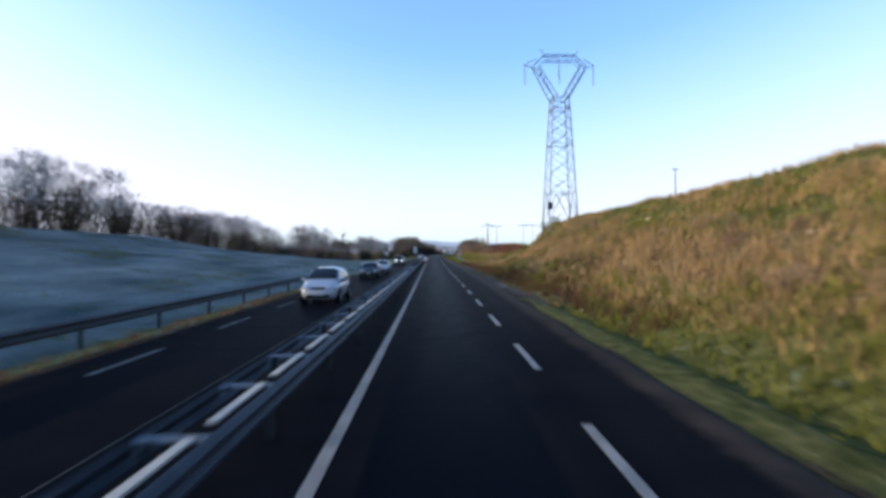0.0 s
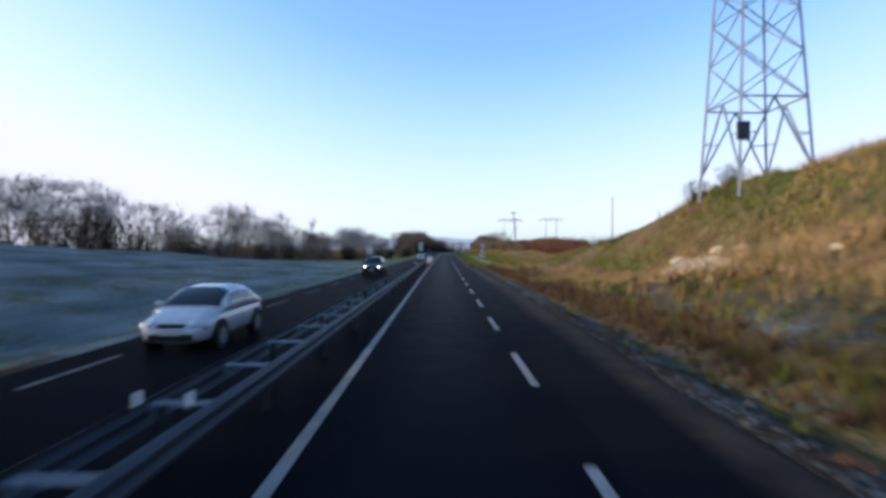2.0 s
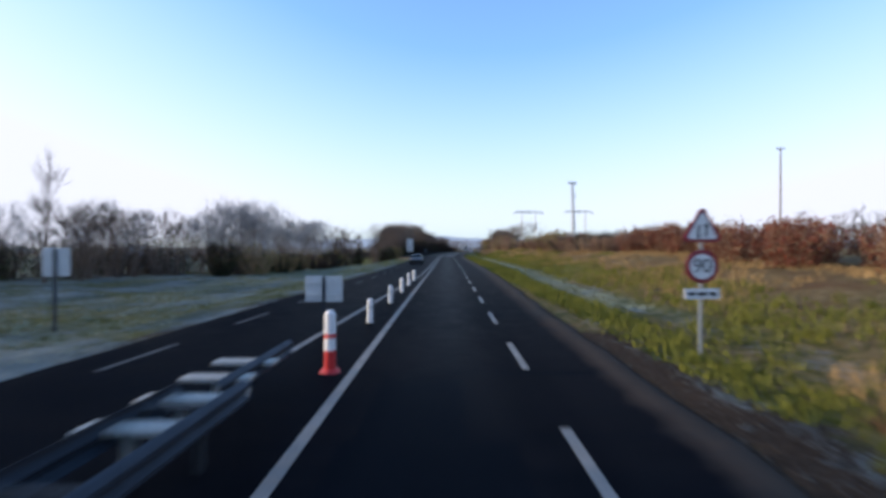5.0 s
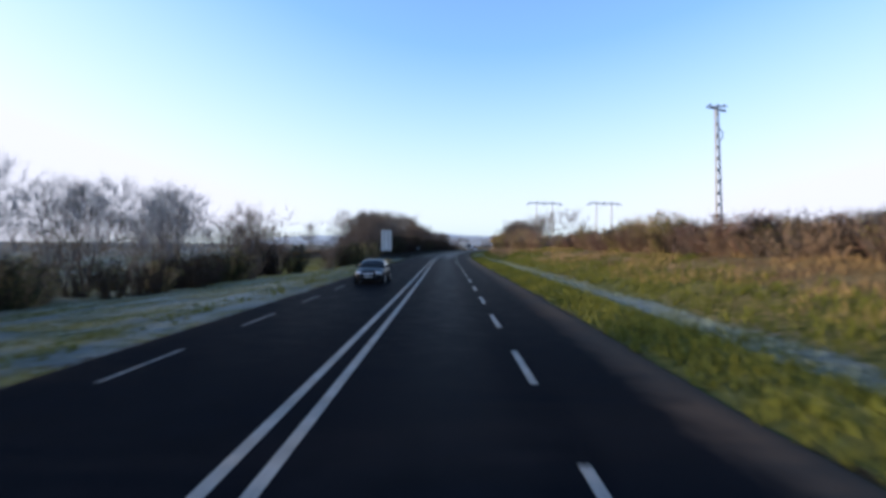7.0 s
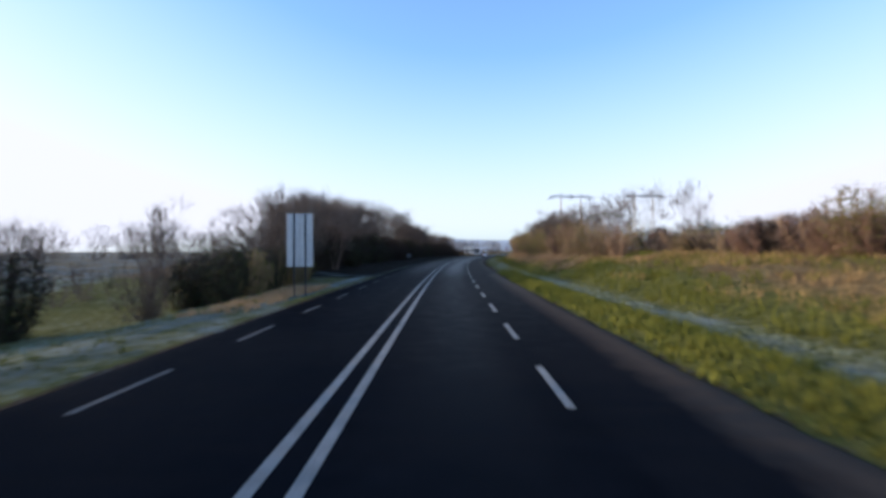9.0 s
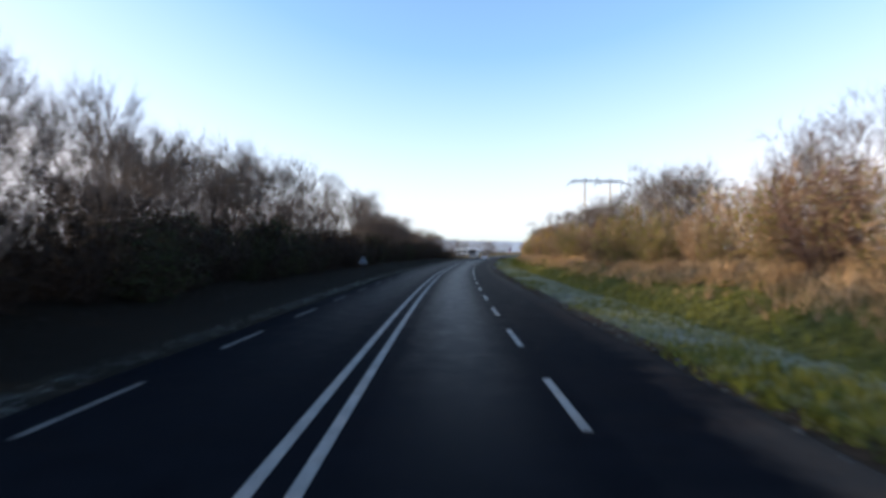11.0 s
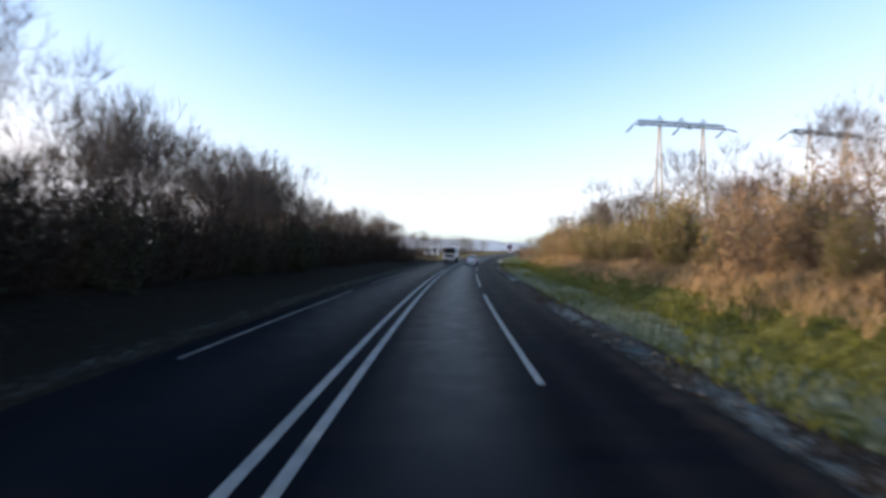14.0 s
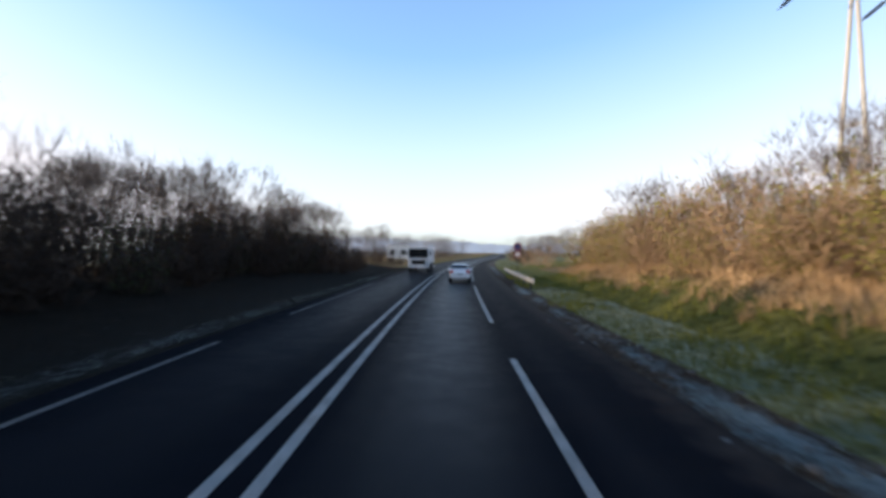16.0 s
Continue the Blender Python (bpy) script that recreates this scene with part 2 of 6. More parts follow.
def ground_material():
    m, t, p = nodes_of("turf_earth_and_frost")
    at = {}
    for k in ("frost", "dry", "earth", "rock", "litter"):
        a = t.nodes.new("ShaderNodeAttribute")
        a.attribute_name = k
        at[k] = a.outputs["Fac"]
    n1, n2, n3 = tex(t, 0.35, 6), tex(t, 2.2, 6), tex(t, 11.0, 4)
    green = mixc(t, ramp(t, n2, 0.3, 0.7), (0.05, 0.06, 0.016), (0.2, 0.195, 0.06))
    straw = mixc(t, ramp(t, n2, 0.25, 0.75), (0.09, 0.065, 0.03), (0.33, 0.25, 0.125))
    straw = mixc(t, ramp(t, n1, 0.45, 0.7), straw, (0.17, 0.095, 0.05))
    straw = mixc(t, ramp(t, n3, 0.5, 0.75), straw, (0.10, 0.075, 0.03))
    wob = math_node(t, "MULTIPLY", math_node(t, "SUBTRACT", n2, 0.5), 0.9)
    c = mixc(t, ramp(t, math_node(t, "ADD", at["dry"], wob), 0.35, 0.65), green, straw)
    earth = mixc(t, ramp(t, n3, 0.3, 0.7), (0.026, 0.018, 0.012), (0.09, 0.062, 0.042))
    c = mixc(t, ramp(t, math_node(t, "ADD", at["earth"], wob), 0.4, 0.6), c, earth)
    # litter: near-black shade of the tree side, painted into the ground colour
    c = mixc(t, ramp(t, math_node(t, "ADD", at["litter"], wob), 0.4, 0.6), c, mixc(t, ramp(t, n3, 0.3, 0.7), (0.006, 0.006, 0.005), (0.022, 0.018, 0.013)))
    stone = mixc(t, ramp(t, n2, 0.4, 0.6), (0.22, 0.17, 0.11), (0.5, 0.42, 0.3))
    c = mixc(t, ramp(t, math_node(t, "ADD", at["rock"], wob), 0.45, 0.55), c, stone)
    streak = t.nodes.new("ShaderNodeTexNoise")
    stretch = t.nodes.new("ShaderNodeMapping")
    stretch.inputs["Scale"].default_value = (0.45, 0.12, 1.0)
    where = t.nodes.new("ShaderNodeTexCoord")
    t.links.new(where.outputs["Object"], stretch.inputs["Vector"])
    t.links.new(stretch.outputs[0], streak.inputs["Vector"])
    streak.inputs["Scale"].default_value, streak.inputs["Detail"].default_value = 1.0, 5
    patches = math_node(t, "ADD", math_node(t, "MULTIPLY", streak.outputs["Fac"], 0.65), math_node(t, "MULTIPLY", n3, 0.35))
    icy = mixc(t, ramp(t, patches, 0.34, 0.68), (0.042, 0.074, 0.08), (0.335, 0.38, 0.372))
    wob2 = math_node(t, "MULTIPLY", math_node(t, "SUBTRACT", n3, 0.5), 2.0)
    lies = math_node(t, "MULTIPLY", at["frost"], ramp(t, n1, 0.36, 0.64, (0.45, 0.45, 0.45, 1), (1.35, 1.35, 1.35, 1)))
    f = ramp(t, math_node(t, "ADD", math_node(t, "ADD", lies, wob2), math_node(t, "MULTIPLY", wob, 1.6)), 0.25, 1.0)
    c = mixc(t, f, c, icy)
    t.links.new(c, p.inputs["Base Color"])
    p.inputs["Roughness"].default_value = 1.1
    p.inputs["Specular IOR Level"].default_value = 0.06
    bumped(t, p, math_node(t, "ADD", n3, n2), 1.0, 0.25)
    return m


def asphalt_material():
    m, t, p = nodes_of("asphalt")
    n1, n2, n3 = tex(t, 0.15, 5), tex(t, 1.3, 6), tex(t, 90.0, 2)
    track = t.nodes.new("ShaderNodeAttribute")
    track.attribute_name = "worn"
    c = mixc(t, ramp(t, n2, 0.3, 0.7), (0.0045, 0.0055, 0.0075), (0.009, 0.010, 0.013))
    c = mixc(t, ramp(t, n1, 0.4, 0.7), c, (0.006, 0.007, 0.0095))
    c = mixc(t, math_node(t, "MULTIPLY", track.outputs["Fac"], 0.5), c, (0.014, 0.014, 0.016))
    dirt = t.nodes.new("ShaderNodeAttribute")
    dirt.attribute_name = "dirt"
    c = mixc(t, ramp(t, math_node(t, "ADD", dirt.outputs["Fac"], math_node(t, "MULTIPLY", math_node(t, "SUBTRACT", n2, 0.5), 0.8)), 0.35, 0.95), c, (0.064, 0.049, 0.039))
    c = mixc(t, ramp(t, n3, 0.62, 0.75), c, (0.02, 0.021, 0.023))
    t.links.new(c, p.inputs["Base Color"])
    t.links.new(ramp(t, n2, 0.3, 0.7, (0.34, 0.34, 0.34, 1), (0.46, 0.46, 0.46, 1)), p.inputs["Roughness"])
    polish = t.nodes.new("ShaderNodeAttribute")
    polish.attribute_name = "polish"
    t.links.new(math_node(t, "ADD", math_node(t, "MULTIPLY", polish.outputs["Fac"], 0.018), 0.0005), p.inputs["Specular IOR Level"])
    # Blue of the sky's reflection is put into the specular tint.
    p.inputs["Specular Tint"].default_value = (0.3, 0.52, 1.0, 1)
    bumped(t, p, n3, 0.35, 0.006)
    return m


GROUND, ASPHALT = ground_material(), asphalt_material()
PAINT = surf("road_paint", (0.11, 0.107, 0.1), (0.3, 0.29, 0.27), 1.2, 0.6, 0.3, fine=30)
WORNPAINT = surf("worn_road_paint", (0.02, 0.02, 0.021), (0.15, 0.147, 0.14), 1.6, 0.7, 0.3, fine=14)
STEEL = surf("galvanised_steel", (0.014, 0.018, 0.024), (0.04, 0.05, 0.066), 1.5, 0.55, 0.15, metal=0.1, spec=0.15)
DARKSTEEL = surf("weathered_steel", (0.03, 0.033, 0.037), (0.08, 0.085, 0.09), 2.0, 0.6, 0.2, metal=0.4)
# Serves the frosted bars and the pale strips for sunlit rail edges.
FROSTSUNSTEEL = surf("frosted_and_sunlit_steel", (0.3, 0.285, 0.25), (0.46, 0.44, 0.4), 4.0, 0.7, 0.5)
PYLON = surf("pylon_steel", (0.16, 0.19, 0.235), (0.28, 0.32, 0.37), 0.5, 0.6, 0.1, metal=0.3)
CONCRETE = surf("pale_concrete", (0.46, 0.44, 0.4), (0.64, 0.61, 0.56), 1.0, 0.85, 0.4)
BARK = surf("bark", (0.07, 0.055, 0.045), (0.16, 0.13, 0.11), 2.0, 0.9, 0.8, rand=0.25)
# Darker copy of the twig colour, with the thicket's shade put into it.
SHADETWIG = surf("shade_darkened_twigs", (0.018, 0.015, 0.013), (0.048, 0.038, 0.032), 1.0, 0.9, 0.1, rand=0.3)
TWIG = surf("bare_twigs", (0.075, 0.062, 0.054), (0.17, 0.142, 0.122), 1.0, 0.9, 0.1, rand=0.3)
RUSSET = surf("russet_twigs", (0.18, 0.122, 0.078), (0.38, 0.275, 0.185), 1.0, 0.9, 0.1, rand=0.3)
OLIVE = surf("olive_leaves", (0.12, 0.135, 0.03), (0.3, 0.295, 0.07), 0.7, 0.8, 0.1, rand=0.3)
EVERGREEN = surf("evergreen_leaves", (0.02, 0.035, 0.014), (0.05, 0.075, 0.03), 0.7, 0.8, 0.1, rand=0.2)
YELLOW = surf("yellow_leaves", (0.35, 0.24, 0.04), (0.55, 0.4, 0.08), 1.0, 0.8, 0.1, rand=0.2)
REDLEAF = surf("wine_red_leaves", (0.10, 0.025, 0.018), (0.2, 0.06, 0.035), 0.6, 0.85, 0.1, rand=0.2)
STRAW = surf("dry_grass", (0.18, 0.115, 0.05), (0.44, 0.31, 0.145), 0.25, 0.9, 0.1, island=True, rand=0.35)
GREENBLADE = surf("green_grass", (0.06, 0.085, 0.014), (0.2, 0.2, 0.04), 0.3, 0.85, 0.1, island=True, rand=0.35)
FROSTBLADE = surf("frosted_grass", (0.10, 0.15, 0.105), (0.34, 0.40, 0.33), 0.4, 0.85, 0.1, island=True, rand=0.3)
# Dead weeds darker than the bracken: slope-foot shade is put into the colour.
DEADWEED = surf("dead_weeds_painted_shade", (0.05, 0.03, 0.018), (0.15, 0.09, 0.05), 0.5, 0.9, 0.1, island=True, rand=0.35)
BRACKEN = surf("dead_bracken", (0.15, 0.07, 0.036), (0.36, 0.2, 0.105), 0.5, 0.9, 0.1, island=True, rand=0.35)
# Lighter copy of dead bracken; the bank's sunlight is put into the colour.
PALEBRACKEN = surf("sunlit_pale_bracken", (0.26, 0.16, 0.085), (0.58, 0.42, 0.25), 0.5, 0.9, 0.1, island=True, rand=0.35)
MAUVE = surf("mauve_twigs", (0.12, 0.074, 0.058), (0.26, 0.165, 0.13), 1.0, 0.9, 0.1, rand=0.3)
# Twig colour paled to grey-blue: distance haze put into the base colour.
HAZETWIG = surf("haze_pale_twigs", (0.16, 0.166, 0.178), (0.33, 0.345, 0.365), 1.0, 0.9, 0.1, rand=0.25)
RUBBER = plain("tyre_rubber", (0.02, 0.02, 0.021), 0.85)
ALLOY = plain("alloy", (0.45, 0.46, 0.47), 0.35, 0.8)
GLASS = plain("dark_tinted_glass", (0.010, 0.013, 0.016), 0.12, 0.0, 0.1, None, 0.3)
LAMPGLASS = plain("lamp_glass", (0.4, 0.42, 0.44), 0.15, 0.1, 0.4)
LAMPON = plain("lit_headlamp", (0.9, 0.9, 0.85), 0.2, 0.0, 0.0, ((1.0, 0.95, 0.82), 6.0))
REDGLASS = plain("red_lamp_glass", (0.5, 0.02, 0.02), 0.2, 0.0, 0.6)
BLACKPLASTIC = plain("black_plastic", (0.012, 0.012, 0.013), 0.6, 0.0, 0.0, None, 0.2)
WHITEPLASTIC = plain("white_plastic", (0.8, 0.8, 0.79), 0.5)
REDPLASTIC = plain("red_plastic", (0.6, 0.03, 0.03), 0.45)
SIGNWHITE = plain("sign_white", (0.78, 0.78, 0.76), 0.4)
SIGNRED = plain("sign_red", (0.22, 0.012, 0.03), 0.4)
SIGNBLACK = plain("sign_black", (0.02, 0.02, 0.022), 0.5)
SIGNBACK = surf("sign_back_aluminium", (0.5, 0.52, 0.52), (0.66, 0.68, 0.68), 1.5, 0.5, 0.1, metal=0.3)
PLATE = plain("number_plate", (0.4, 0.4, 0.39), 0.5)


# ---- mesh helpers ----
def mesh_from(name, verts, faces, mat, smooth=False):
    me = bpy.data.meshes.new(name)
    me.from_pydata([tuple(v) for v in verts], [], faces)
    me.materials.append(mat)
    if smooth:
        me.polygons.foreach_set("use_smooth", [True] * len(me.polygons))
    me.update()
    return me


def part(name, bm, mat, parent=None, label="", smooth=False):
    """Links a bmesh as one mesh object under its thing."""
    bmesh.ops.recalc_face_normals(bm, faces=bm.faces)
    me = bpy.data.meshes.new(name)
    bm.to_mesh(me)
    bm.free()
    me.materials.append(mat)
    if smooth:
        me.polygons.foreach_set("use_smooth", [True] * len(me.polygons))
    ob = new(name, me)
    if parent:
        ob.parent = parent
    return tagged(ob, label)


def box(bm, c, d, bev=0.0):
    made = bmesh.ops.create_cube(bm, size=1)["verts"]
    bmesh.ops.scale(bm, vec=d, verts=made)
    bmesh.ops.translate(bm, vec=c, verts=made)
    if bev:
        es = {e for v in made for e in v.link_edges}
        bmesh.ops.bevel(bm, geom=list(es), offset=bev, segments=2, affect="EDGES", profile=0.6)


def beam(bm, p, q, w, h=None, sides=4):
    """A bar from p to q."""
    p, q = Vector(p), Vector(q)
    z = (q - p).normalized()
    a = z.orthogonal().normalized() if abs(z.z) > 0.95 else z.cross(Vector((0, 0, 1))).normalized()
    b = z.cross(a)
    h = w if h is None else h
    rings = []
    for e, k in ((p, w), (q, h)):
        rings.append([bm.verts.new(e + (a * math.cos(2 * math.pi * (i + 0.5) / sides) + b * math.sin(2 * math.pi * (i + 0.5) / sides)) * k * 0.707) for i in range(sides)])
    for i in range(sides):
        bm.faces.new((rings[0][i], rings[0][(i + 1) % sides], rings[1][(i + 1) % sides], rings[1][i]))
    bm.faces.new(rings[0][::-1])
    bm.faces.new(rings[1])


def tube(bm, c, r, length, axis="Z", seg=20, r2=None):
    made = bmesh.ops.create_cone(bm, cap_ends=True, segments=seg, radius1=r, radius2=r if r2 is None else r2, depth=length)["verts"]
    if axis == "X":
        bmesh.ops.rotate(bm, verts=made, matrix=Matrix.Rotation(math.pi / 2, 3, "Y"))
    if axis == "Y":
        bmesh.ops.rotate(bm, verts=made, matrix=Matrix.Rotation(math.pi / 2, 3, "X"))
    bmesh.ops.translate(bm, vec=c, verts=made)


def empty(name, m, label, category, group="", kind=""):
    ob = new(name)
    ob.empty_display_size = 0.2
    ob.matrix_world = m
    return tagged(ob, label, category, group, kind)


def prism(bm, outline, y0, y1):
    """Extrudes an outline of (x, z) from y0 to y1."""
    a = [bm.verts.new((x, y0, z)) for x, z in outline]
    b = [bm.verts.new((x, y1, z)) for x, z in outline]
    n = len(a)
    bm.faces.new(a)
    bm.faces.new(b[::-1])
    for i in range(n):
        bm.faces.new((a[i], b[i], b[(i + 1) % n], a[(i + 1) % n]))


# ---- ground ----
def smooth01(x, a, b):
    u = min(max((x - a) / (b - a), 0), 1)
    return u * u * (3 - 2 * u)


def o_near(off):
    return -6.2 < off < -5.1


def frost_at(s, off):
    v = noise.noise(Vector((s * 0.05, off * 0.25, 4.0)))
    if off < 0:
        f = 0.55 + 0.35 * v
        if s < 170:
            f = 0.95 + (0.4 * (1 - smooth01(s, 110, 150)) if off < -9 else 0.0) + 0.4 * noise.noise(Vector((s * 0.03, off * 0.55, 2))) + 0.25 * noise.noise(Vector((s * 0.3, off * 1.1, 5))) + (0.2 if off > -13 else -0.12) + 0.5 * math.exp(-((off + 7.6) / 0.45) ** 2) - 0.55 * math.exp(-((off + 9.2) / 0.7) ** 2) * smooth01(s, 70, 100)
        if 130 < s < 236 and off > -15:
            f = 0.62 + 0.75 * noise.noise(Vector((s * 0.035, off * 1.0, 2))) + 0.4 * noise.noise(Vector((s * 0.35, off * 1.5, 5)))
        if s < 60 and off > -8.6:
            f = 0.1 + 0.4 * v + 0.5 * noise.noise(Vector((s * 0.5, off * 0.9, 3)))
        if s > 170 and off < -30:
            f = 0.75 + 0.4 * noise.noise(Vector((s * 0.02, off * 0.03, 2)))
        elif s > 215 and off < -12:
            f = 0.25
        if s > 236 and s < 265 and off >= -12:
            f = 1.0 if -7.1 < off < -6.1 else 0.3 + 0.6 * v + 0.4 * noise.noise(Vector((s * 0.5, off * 0.9, 3)))
        if s > 265:
            f = -0.1 + 0.2 * v + (0.35 if o_near(off) else 0.0)
            if off < -30:
                f = 0.75
        return f
    if s > 460:
        return 0.45 + 0.3 * v
    if s < 60:
        band = (0.1 + 0.8 * smooth01(s, 14, 34)) * math.exp(-((off - 6.5) / 0.6) ** 2) + 0.3 * math.exp(-((off - 8.0) / 0.5) ** 2) + 0.6 * smooth01(s, 30, 45) * math.exp(-((off - 9.8) / 0.8) ** 2)
    elif s < 140:
        band = (0.8 - 0.4 * smooth01(s, 85, 105)) * math.exp(-((off - 6.8) / 0.7) ** 2) + 0.6 * math.exp(-((off - 9.8) / 0.9) ** 2)
    elif s < 262:
        band = 0.9 * math.exp(-((off - 9.8 - 0.5 * v) / 1.1) ** 2)
    else:
        band = 0.85 * math.exp(-((off - 8.2) / 1.4) ** 2) * (1 - 0.7 * smooth01(s, 325, 360)) + 0.85 * math.exp(-((off - 6.3) / 0.42) ** 2) * smooth01(s, 312, 345)
    return band * (0.8 + 0.7 * v + 1.3 * noise.noise(Vector((s * 0.6, off * 1.3, 6))))


def build_ground():
    ss = [-2500, -600, -200] + list(np.arange(-80, 470, 2.5)) + list(np.arange(470, 900, 15)) + [1000, 1400, 2200, 4200]
    right = [4.0, 5.6, 6.0, 6.4, 6.8, 7.2, 7.6, 8.0, 8.5, 9, 9.5, 10, 10.5, 11, 11.6, 12.2, 13, 14, 15, 16, 17, 18, 19, 20, 21, 22.5, 24, 26, 29, 33, 40, 60, 100, 180, 350, 900, 3500]
    left = [-3.0, -4.6, -5.0, -5.5, -6, -6.5, -7.0, -7.4, -7.8, -8.4, -9, -9.6, -10.4, -11.2, -12, -13, -14, -15.5, -17, -19, -21, -23, -25, -27, -29, -31, -34, -38, -45, -60, -100, -180, -350, -900, -3500]
    offs = left[::-1] + right
    verts, fr, dr, ea, ro, painted_shade = [], [], [], [], [], []
    for s in ss:
        for o in offs:
            oc = min(max(o, -350), 350)
            sc = min(max(s, -80), 900)
            z = gz(sc, oc) + (bump(s, o) if abs(o) < 300 and -80 <= s <= 900 else 0)
            if o < left_edge(s) + 0.3 and o > left_edge(s) - 0.4 or o > right_edge(s) - 0.3 and o < right_edge(s) + 0.4:
                z = min(z, -0.02)
            if abs(s - 440) < 14 and 4 < o < 60:
                z = z * (1 - smooth01(14 - abs(s - 440), 0, 6)) - 0.05
            p = rp(s, oc, z)
            p.x += o - oc
            verts.append(p)
            fr.append(frost_at(s, o))
            if o < 0:
                d = 0.35 if s < 170 else (0.5 if s > 262 else 0.25)
                if s > 262 and o < -9:
                    d = 0.9
                e = 0.65 if (left_edge(s) - 0.5 < o) else 0.0
                e = e * (1 - smooth01(s, 255, 268))
                k = 0.0
            else:
                g = noise.noise(Vector((s * 0.06, o * 0.2, 0)))
                if s < 125:
                    d = 0.4 * smooth01(s, 84, 96) * smooth01(o, 9.5, 11) + 0.55 * smooth01(s, 18, 32) * (1 - smooth01(o, 9, 10)) + smooth01(o, 8.5 + 2 * g, 10.5 + 2 * g) * (0.62 - 0.28 * smooth01(o, 13.5 + 3 * g, 17 + 3 * g)) + 0.6 * g + 0.25 * smooth01(s, 45, 75) * (1 - smooth01(o, 12, 15))
                    d -= 0.3 * smooth01(s, 98, 112) * (1 - smooth01(o, 14, 17))
                elif s < 262:
                    d = 0.27 + 0.6 * smooth01(o, 13, 16.5) + 0.35 * g + 0.5 * smooth01(o, 10.5, 12.5) * (1 - smooth01(s, 150, 175))
                    if s < 160:
                        d += 0.2
                else:
                    d = 0.1 + 0.75 * smooth01(o, 12.2, 13.6) + 0.2 * g
                e = 0.75 * (1 - smooth01(o, right_edge(s) - 0.1, right_edge(s) + 0.5))
                if s > 255:
                    e = max(e, 0.95 * (1 - smooth01(o, 6.75, 7.15)))
                if 18 < s < 135:
                    e = max(e, 0.75 * (1 - smooth01(o, 6.4 + 1.2 * g, 8.6 + 1.2 * g)) * smooth01(s, 18, 34))
                if s > 450:
                    d = 0.25
                k = 0.0
                e = max(e, 0.5 * smooth01(s, 40, 55) * (1 - smooth01(s, 100, 125)) * smooth01(o, 8, 9) * (1 - smooth01(o, 10.5 + 2 * g, 12.5 + 2 * g)))
                if 66 < s < 84 and 12 < o < 16:
                    k = 0.9 * (0.5 + 0.9 * noise.noise(Vector((s * 0.25, o * 0.5, 8))))
            dr.append(d), ea.append(e), ro.append(k)
            # painted shade runs along the left side, under the trees
            painted_shade.append(0.95 * smooth01(s, 252, 268) * (1 - smooth01(s, 440, 470)) if -27 < o < -4.4 else 0.0)
    n = len(offs)
    faces = [(i * n + j, i * n + j + 1, (i + 1) * n + j + 1, (i + 1) * n + j) for i in range(len(ss) - 1) for j in range(n - 1)]
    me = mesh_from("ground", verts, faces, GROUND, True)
    for k, v in (("frost", fr), ("dry", dr), ("earth", ea), ("rock", ro), ("litter", painted_shade)):
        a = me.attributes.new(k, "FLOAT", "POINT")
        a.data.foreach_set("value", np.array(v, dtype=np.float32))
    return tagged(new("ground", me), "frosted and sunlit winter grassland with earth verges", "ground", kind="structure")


build_ground()


def build_road():
    ss = list(np.arange(-80, 900, 2.0))
    us = [0, 0.03, 0.07, 0.2, 0.3, 0.36, 0.42, 0.48, 0.54, 0.58, 0.62, 0.66, 0.69, 0.72, 0.75, 0.765, 0.78, 0.795, 0.81, 0.825, 0.84, 0.87, 0.9, 0.93, 0.96, 0.985, 1.0]
    verts, worn, soil, sheen = [], [], [], []
    for s in ss:
        a, b = left_edge(s), right_edge(s)
        for i, u in enumerate(us):
            o = a + (b - a) * u
            verts.append(rp(s, o, 0.0 if 0 < i < len(us) - 1 else -0.05))
            w = max(math.exp(-((o - 0.95) / 0.35) ** 2), math.exp(-((o - 2.5) / 0.35) ** 2)) * 0.5
            if o > 3.6:
                w = 0.55 + 0.4 * noise.noise(Vector((s * 0.1, o, 0)))
                w += 1.2 * smooth01(s, 290, 320) * math.exp(-((o - 4.05) / 0.22) ** 2)
            worn.append(w)
            sheen.append((0.06 + 0.94 * smooth01(s, 255, 290)) * (math.exp(-((o - 1.8) / 0.75) ** 2) + 0.2 * math.exp(-((o + 2.3) / 0.9) ** 2)))
            k = smooth01(o, 4.2, b - 0.2) + smooth01(-o, -a - 0.9, -a)
            soil.append(k * (1.05 if 85 < s < 265 else 0.85 if s < 265 else 0.6) * (1.0 if o > 0 else 0.35))
    n = len(us)
    faces = [(i * n + j, i * n + j + 1, (i + 1) * n + j + 1, (i + 1) * n + j) for i in range(len(ss) - 1) for j in range(n - 1)]
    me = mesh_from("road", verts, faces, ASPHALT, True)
    a = me.attributes.new("worn", "FLOAT", "POINT")
    a.data.foreach_set("value", np.array(worn, dtype=np.float32))
    a = me.attributes.new("polish", "FLOAT", "POINT")
    a.data.foreach_set("value", np.array(sheen, dtype=np.float32))
    a = me.attributes.new("dirt", "FLOAT", "POINT")
    a.data.foreach_set("value", np.array(soil, dtype=np.float32))
    return tagged(new("road", me), "dark asphalt road with worn wheel tracks and painted lines", "road", kind="structure")


road = build_road()


